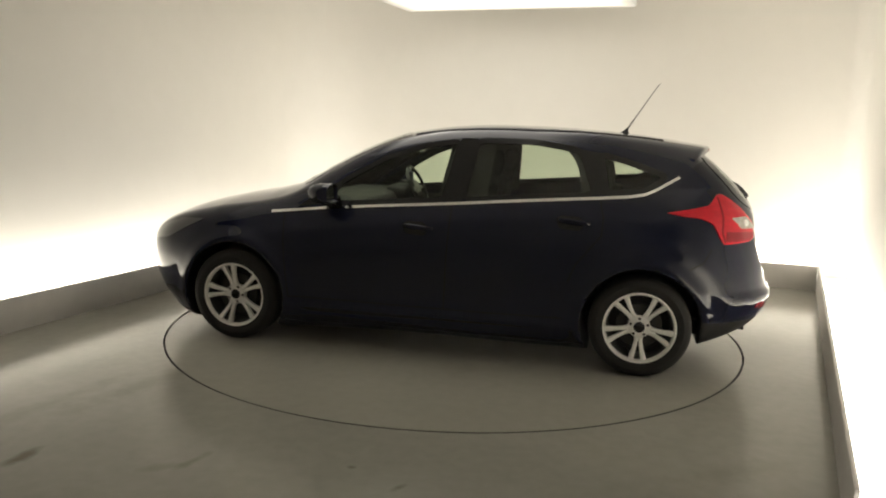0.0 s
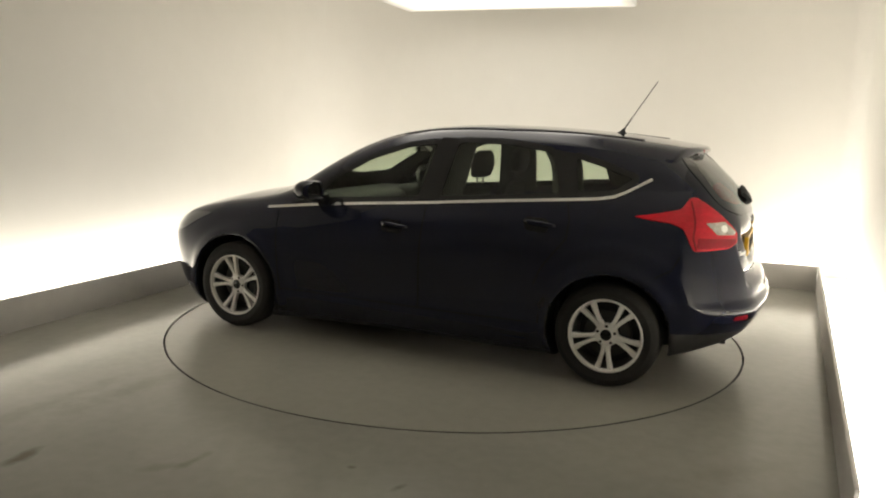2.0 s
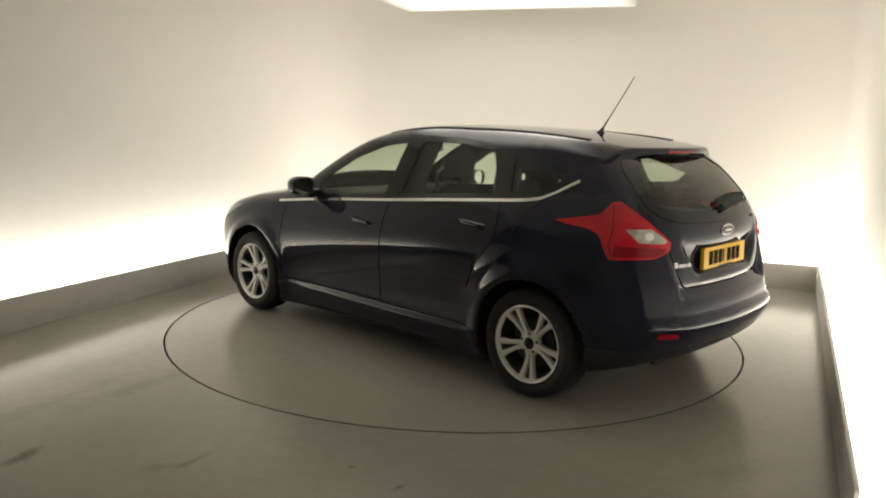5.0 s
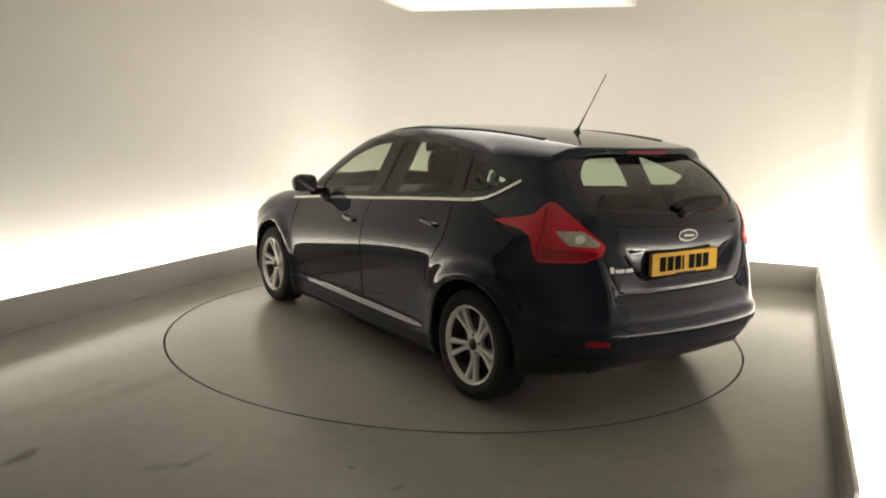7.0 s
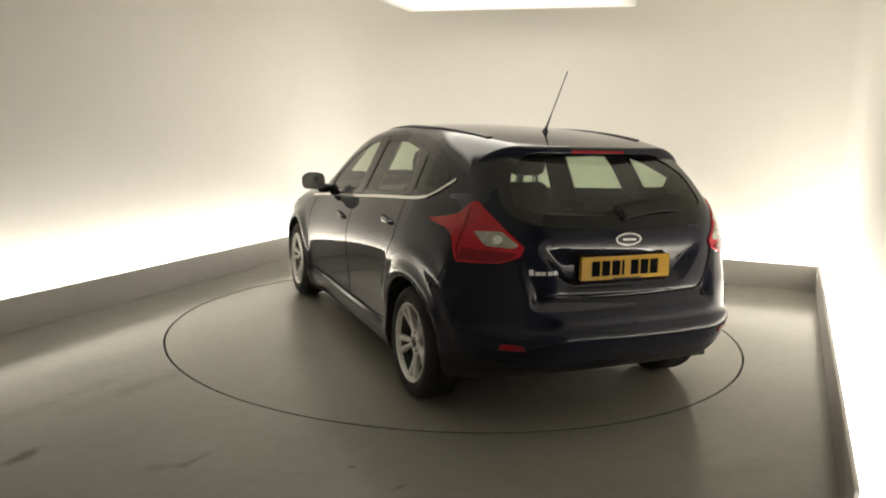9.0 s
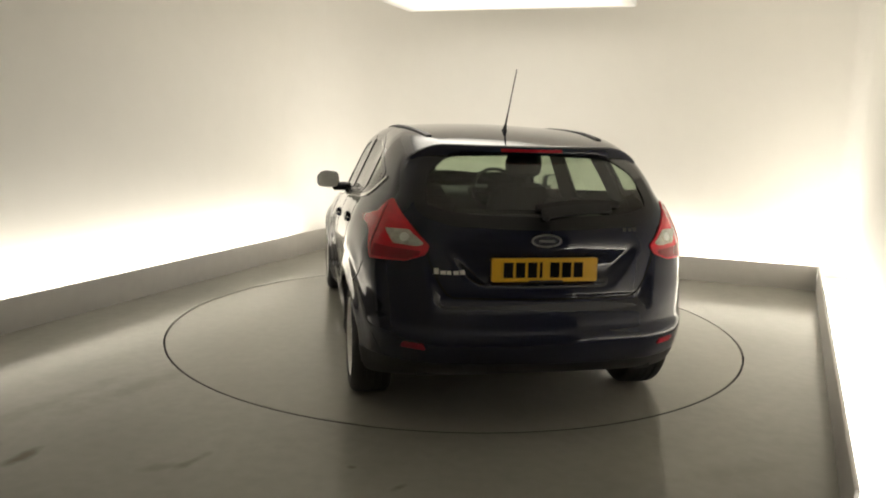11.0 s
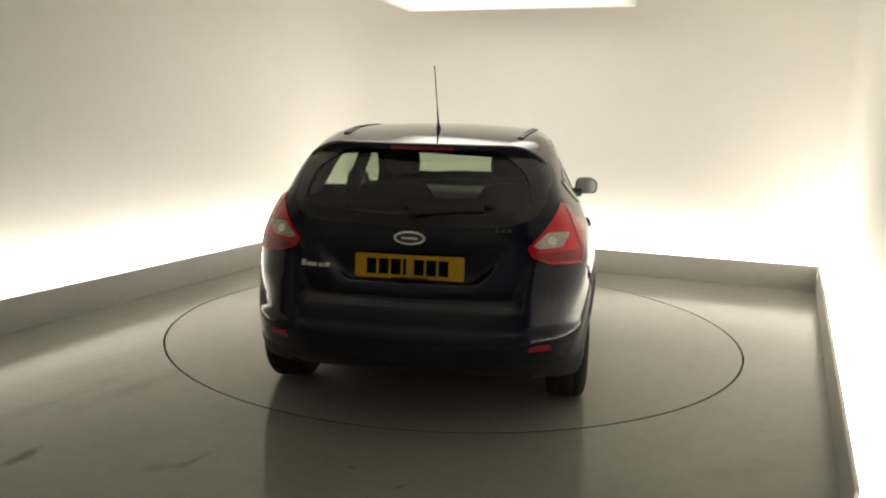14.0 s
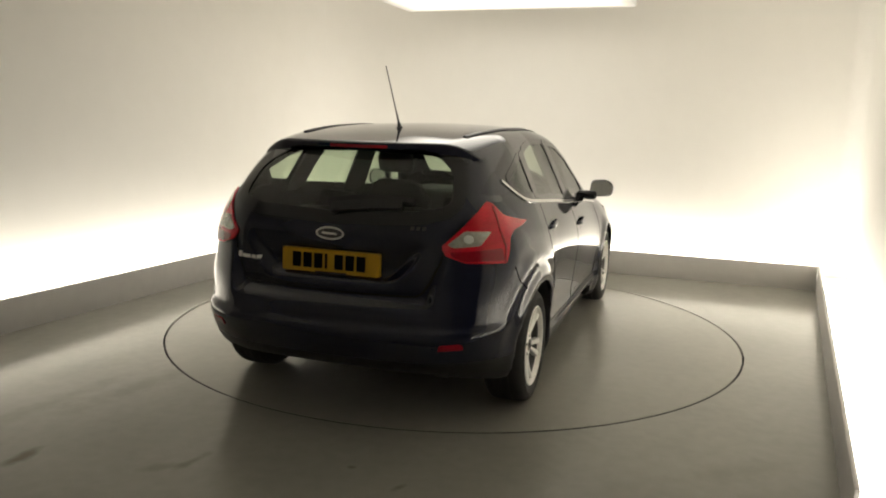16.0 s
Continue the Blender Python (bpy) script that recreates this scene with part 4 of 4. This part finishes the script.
def soft_block(rows, n=20, power=3.0):
    """A padded solid: rows of (x, z, half depth, half width), joined from bottom to top."""
    bm = bmesh.new()
    rings = []
    for x, z, dp, w in rows:
        ring = []
        for k in range(n):
            a = 2 * math.pi * k / n
            c, s = math.cos(a), math.sin(a)
            ring.append(bm.verts.new((x + dp * math.copysign(abs(c) ** (2 / power), c), w * math.copysign(abs(s) ** (2 / power), s), z)))
        rings.append(ring)
    for a, b in zip(rings, rings[1:]):
        for j in range(n):
            bm.faces.new((a[j], a[(j + 1) % n], b[(j + 1) % n], b[j]))
    bm.faces.new(rings[0][::-1]), bm.faces.new(rings[-1])
    bmesh.ops.recalc_face_normals(bm, faces=bm.faces[:])
    return bm


def shifted(bm, y):
    for v in bm.verts:
        v.co.y += y
    return bm


def build_cabin(car):
    for y in (0.37, -0.37):
        seat = new("front_seat")
        seat.parent = car
        part("backrest", shifted(soft_block([(-0.06, 0.42, 0.07, 0.22), (-0.10, 0.55, 0.08, 0.245), (-0.20, 0.80, 0.075, 0.25), (-0.27, 0.98, 0.06, 0.22), (-0.30, 1.06, 0.045, 0.17), (-0.31, 1.085, 0.02, 0.12)]), y), SEAT_CLOTH, seat)
        part("cushion", shifted(soft_block([(0.17, 0.36, 0.26, 0.23), (0.18, 0.45, 0.28, 0.25), (0.18, 0.50, 0.25, 0.22)]), y), SEAT_CLOTH, seat)
        part("headrest", shifted(soft_block([(-0.32, 1.135, 0.03, 0.09), (-0.325, 1.15, 0.045, 0.12), (-0.335, 1.22, 0.055, 0.13), (-0.34, 1.285, 0.045, 0.115), (-0.345, 1.31, 0.025, 0.08)]), y), SEAT_CLOTH, seat)
        for dy in (-0.055, 0.055):
            bm = bmesh.new()
            lathe(bm, [(0.0002, 1.06), (0.006, 1.06), (0.006, 1.15), (0.0002, 1.15)], 8, "z", Matrix.Translation((-0.318, y + dy, 0)))
            part("headrest_post", bm, DARK_METAL, seat)
    bench = new("rear_seat")
    bench.parent = car
    part("backrest", soft_block([(-0.92, 0.45, 0.08, 0.62), (-1.02, 0.70, 0.08, 0.63), (-1.10, 0.94, 0.06, 0.60), (-1.12, 0.985, 0.03, 0.56)], 28, 5), SEAT_CLOTH, bench)
    part("cushion", soft_block([(-0.70, 0.35, 0.25, 0.62), (-0.70, 0.46, 0.26, 0.63), (-0.70, 0.50, 0.22, 0.60)], 28, 5), SEAT_CLOTH, bench)
    for y in (-0.40, 0.40):
        part("headrest", shifted(soft_block([(-1.12, 0.975, 0.04, 0.12), (-1.13, 1.03, 0.05, 0.13), (-1.14, 1.065, 0.03, 0.11)]), y), SEAT_CLOTH, bench)
    bm = bmesh.new()
    box_into(bm, (-1.62, -0.60, 0.955), (-1.18, 0.60, 0.975), bevel=0.006)
    part("parcel_shelf", bm, TRIM_GREY, car, "black carpeted parcel shelf")
    bm = bmesh.new()
    box_into(bm, (0.52, -0.66, 0.55), (1.02, 0.66, 0.96), bevel=0.06)
    box_into(bm, (0.42, -0.58, 0.88), (0.62, -0.18, 1.0), bevel=0.05)
    part("dashboard", bm, TRIM_GREY, car, "dark grey dashboard")
    bm = bmesh.new()
    m = pose(0.40, -0.37, 0.97, 0, -65, 0)
    ring = []
    for k in range(36):
        a = 2 * math.pi * k / 36
        ring.append([bm.verts.new(m @ Vector(((0.18 + 0.014 * math.cos(b)) * math.cos(a), (0.18 + 0.014 * math.cos(b)) * math.sin(a), 0.014 * math.sin(b)))) for b in np.linspace(0, 2 * math.pi, 8, endpoint=False)])
    for k in range(36):
        a, b = ring[k], ring[(k + 1) % 36]
        for j in range(8):
            bm.faces.new((a[j], a[(j + 1) % 8], b[(j + 1) % 8], b[j]))
    lathe(bm, [(0.0002, 0.0), (0.07, 0.0), (0.075, -0.03), (0.03, -0.10)], 20, "z", m)
    box_into(bm, (-0.17, -0.016, -0.02), (0.0, 0.016, 0.0), m)
    box_into(bm, (-0.016, -0.17, -0.02), (0.016, 0.17, 0.0), m)
    bmesh.ops.recalc_face_normals(bm, faces=bm.faces[:])
    part("steering_wheel", bm, GLOSS_BLACK, car, "black leather steering wheel")
    bm = bmesh.new()
    box_into(bm, (-1.95, -0.60, 0.28), (0.95, 0.60, 0.32))
    for s in (-1, 1):
        box_into(bm, (-1.0, s * 0.70 - 0.012, 0.32), (0.85, s * 0.70 + 0.012, 0.90))
    part("cabin_floor", bm, TRIM_GREY, car, "dark carpeted cabin floor and door cards")
    bm = bmesh.new()
    box_into(bm, (0.27, -0.11, 1.27), (0.305, 0.11, 1.335), bevel=0.014)
    part("interior_mirror", bm, GLOSS_BLACK, car, "black interior mirror")


def wheel_spoke(bm, a0):
    """A twin spoke: two arms that part towards the rim."""
    for sgn in (-1, 1):
        rows = []
        for r, off, w, face, deep in ((0.045, 0.011, 0.015, 0.070, 0.03), (0.09, 0.013, 0.0115, 0.074, 0.03), (0.14, 0.023, 0.0125, 0.082, 0.028), (0.204, 0.040, 0.018, 0.094, 0.03)):
            c = sgn * off
            rows.append([(c - w, face - 0.005, r), (c - w * 0.55, face, r), (c + w * 0.55, face, r), (c + w, face - 0.005, r), (c + w, face - deep, r), (c - w, face - deep, r)])
        m = pose(0, 0, 0, 0, a0, 0)
        vs = [[bm.verts.new(m @ Vector(p)) for p in row] for row in rows]
        for a, b in zip(vs, vs[1:]):
            for j in range(6):
                bm.faces.new((a[j], a[(j + 1) % 6], b[(j + 1) % 6], b[j]))
        bm.faces.new(vs[0][::-1]), bm.faces.new(vs[-1])


def build_wheels(car):
    first = None
    for ax, phase in ((AXLE_R, 180), (AXLE_F, 158)):
        for s in (1, -1):
            m = pose(ax, s * (0.80 if ax > 0 else 0.775), WHEEL_R, 0, 0, 0 if s > 0 else 180) @ pose(0, 0, 0, 0, phase, 0)
            if first:
                w = copy_thing(first, m)
                w.parent = car
                continue
            wheel = first = new("wheel")
            wheel.parent = car
            wheel.matrix_basis = m
            bm = bmesh.new()
            lathe(bm, [(0.207, 0.090), (0.213, 0.101), (0.222, 0.106), (0.245, 0.111), (0.260, 0.1115), (0.262, 0.1095), (0.281, 0.105), (0.294, 0.094), (0.302, 0.080), (0.3045, 0.066),
                       (0.305, 0.046), (0.298, 0.044), (0.298, 0.036), (0.305, 0.034), (0.305, 0.006), (0.298, 0.004), (0.298, -0.004), (0.305, -0.006), (0.305, -0.034), (0.298, -0.036),
                       (0.298, -0.044), (0.3045, -0.046), (0.302, -0.08), (0.284, -0.10), (0.21, -0.10)], 64)
            part("tyre", bm, RUBBER, wheel, "black rubber road tyre")
            bm = bmesh.new()
            lathe(bm, [(0.211, 0.092), (0.2165, 0.099), (0.217, 0.104), (0.213, 0.107), (0.206, 0.104), (0.200, 0.092), (0.197, 0.08)], 64)
            for k in range(5):
                wheel_spoke(bm, 72 * k)
            lathe(bm, [(0.033, 0.078), (0.036, 0.079), (0.062, 0.074), (0.068, 0.066), (0.068, 0.03)], 40)
            bmesh.ops.recalc_face_normals(bm, faces=bm.faces[:])
            rim = part("rim", bm, ALLOY, wheel, "silver five twin-spoke alloy rim")
            bm = bmesh.new()
            lathe(bm, [(0.0002, 0.083), (0.026, 0.082), (0.032, 0.078), (0.033, 0.07)], 32)
            part("centre_cap", bm, GLOSS_BLACK, rim, "dark centre cap")
            for k in range(5):
                a = radians(72 * k + 36)
                bm = bmesh.new()
                lathe(bm, [(0.0002, 0.0755), (0.008, 0.0755), (0.0095, 0.073), (0.0095, 0.06)], 12, "y", Matrix.Translation((0.051 * math.sin(a), 0.002, 0.051 * math.cos(a))))
                part("wheel_bolt", bm, DARK_METAL, rim)
            bm = bmesh.new()
            lathe(bm, [(0.199, 0.084), (0.194, 0.06), (0.186, 0.03), (0.186, -0.09)], 64)
            part("barrel", bm, BARREL, rim, "shaded inner barrel of the rim")
            bm = bmesh.new()
            lathe(bm, [(0.03, 0.045), (0.07, 0.045), (0.075, 0.03), (0.135, 0.03), (0.138, 0.02), (0.138, 0.0), (0.06, -0.01)], 48)
            part("brake_disc", bm, DARK_METAL, wheel, "dark steel brake disc")
            bm = bmesh.new()
            lathe(bm, [(0.0002, -0.02), (0.18, -0.025), (0.185, -0.06)], 48)
            part("back_plate", bm, PLASTIC, wheel, "black wheel back plate")


def motions():
    heading = [(0.0, 167.75), (0.5, 164.92), (1.0, 162.17), (1.5, 159.26), (2.0, 156.34), (2.5, 153.55), (3.0, 149.06), (3.5, 147.18), (4.0, 144.18), (6.5, 128.80),
               (7.0, 126.04), (7.5, 123.08), (8.0, 120.21), (8.5, 117.15), (9.0, 114.31), (11.5, 98.88), (12.0, 96.15), (12.5, 92.75), (13.0, 90.02),
               (13.5, 87.01), (14.0, 83.12), (14.5, 80.95), (15.0, 77.54), (15.5, 74.84), (16.0, 71.78)]
    rows = [(t, pose(0, 0, 0, 0, 0, a) @ pose(-0.001, -0.026, 0)) for t, a in heading]
    walk(car, rows)
    walk(turntable, [(t, pose(0, 0, 0, 0, 0, a)) for t, a in heading])


turntable = build_booth()
build_lights()
car = build_car()
motions()
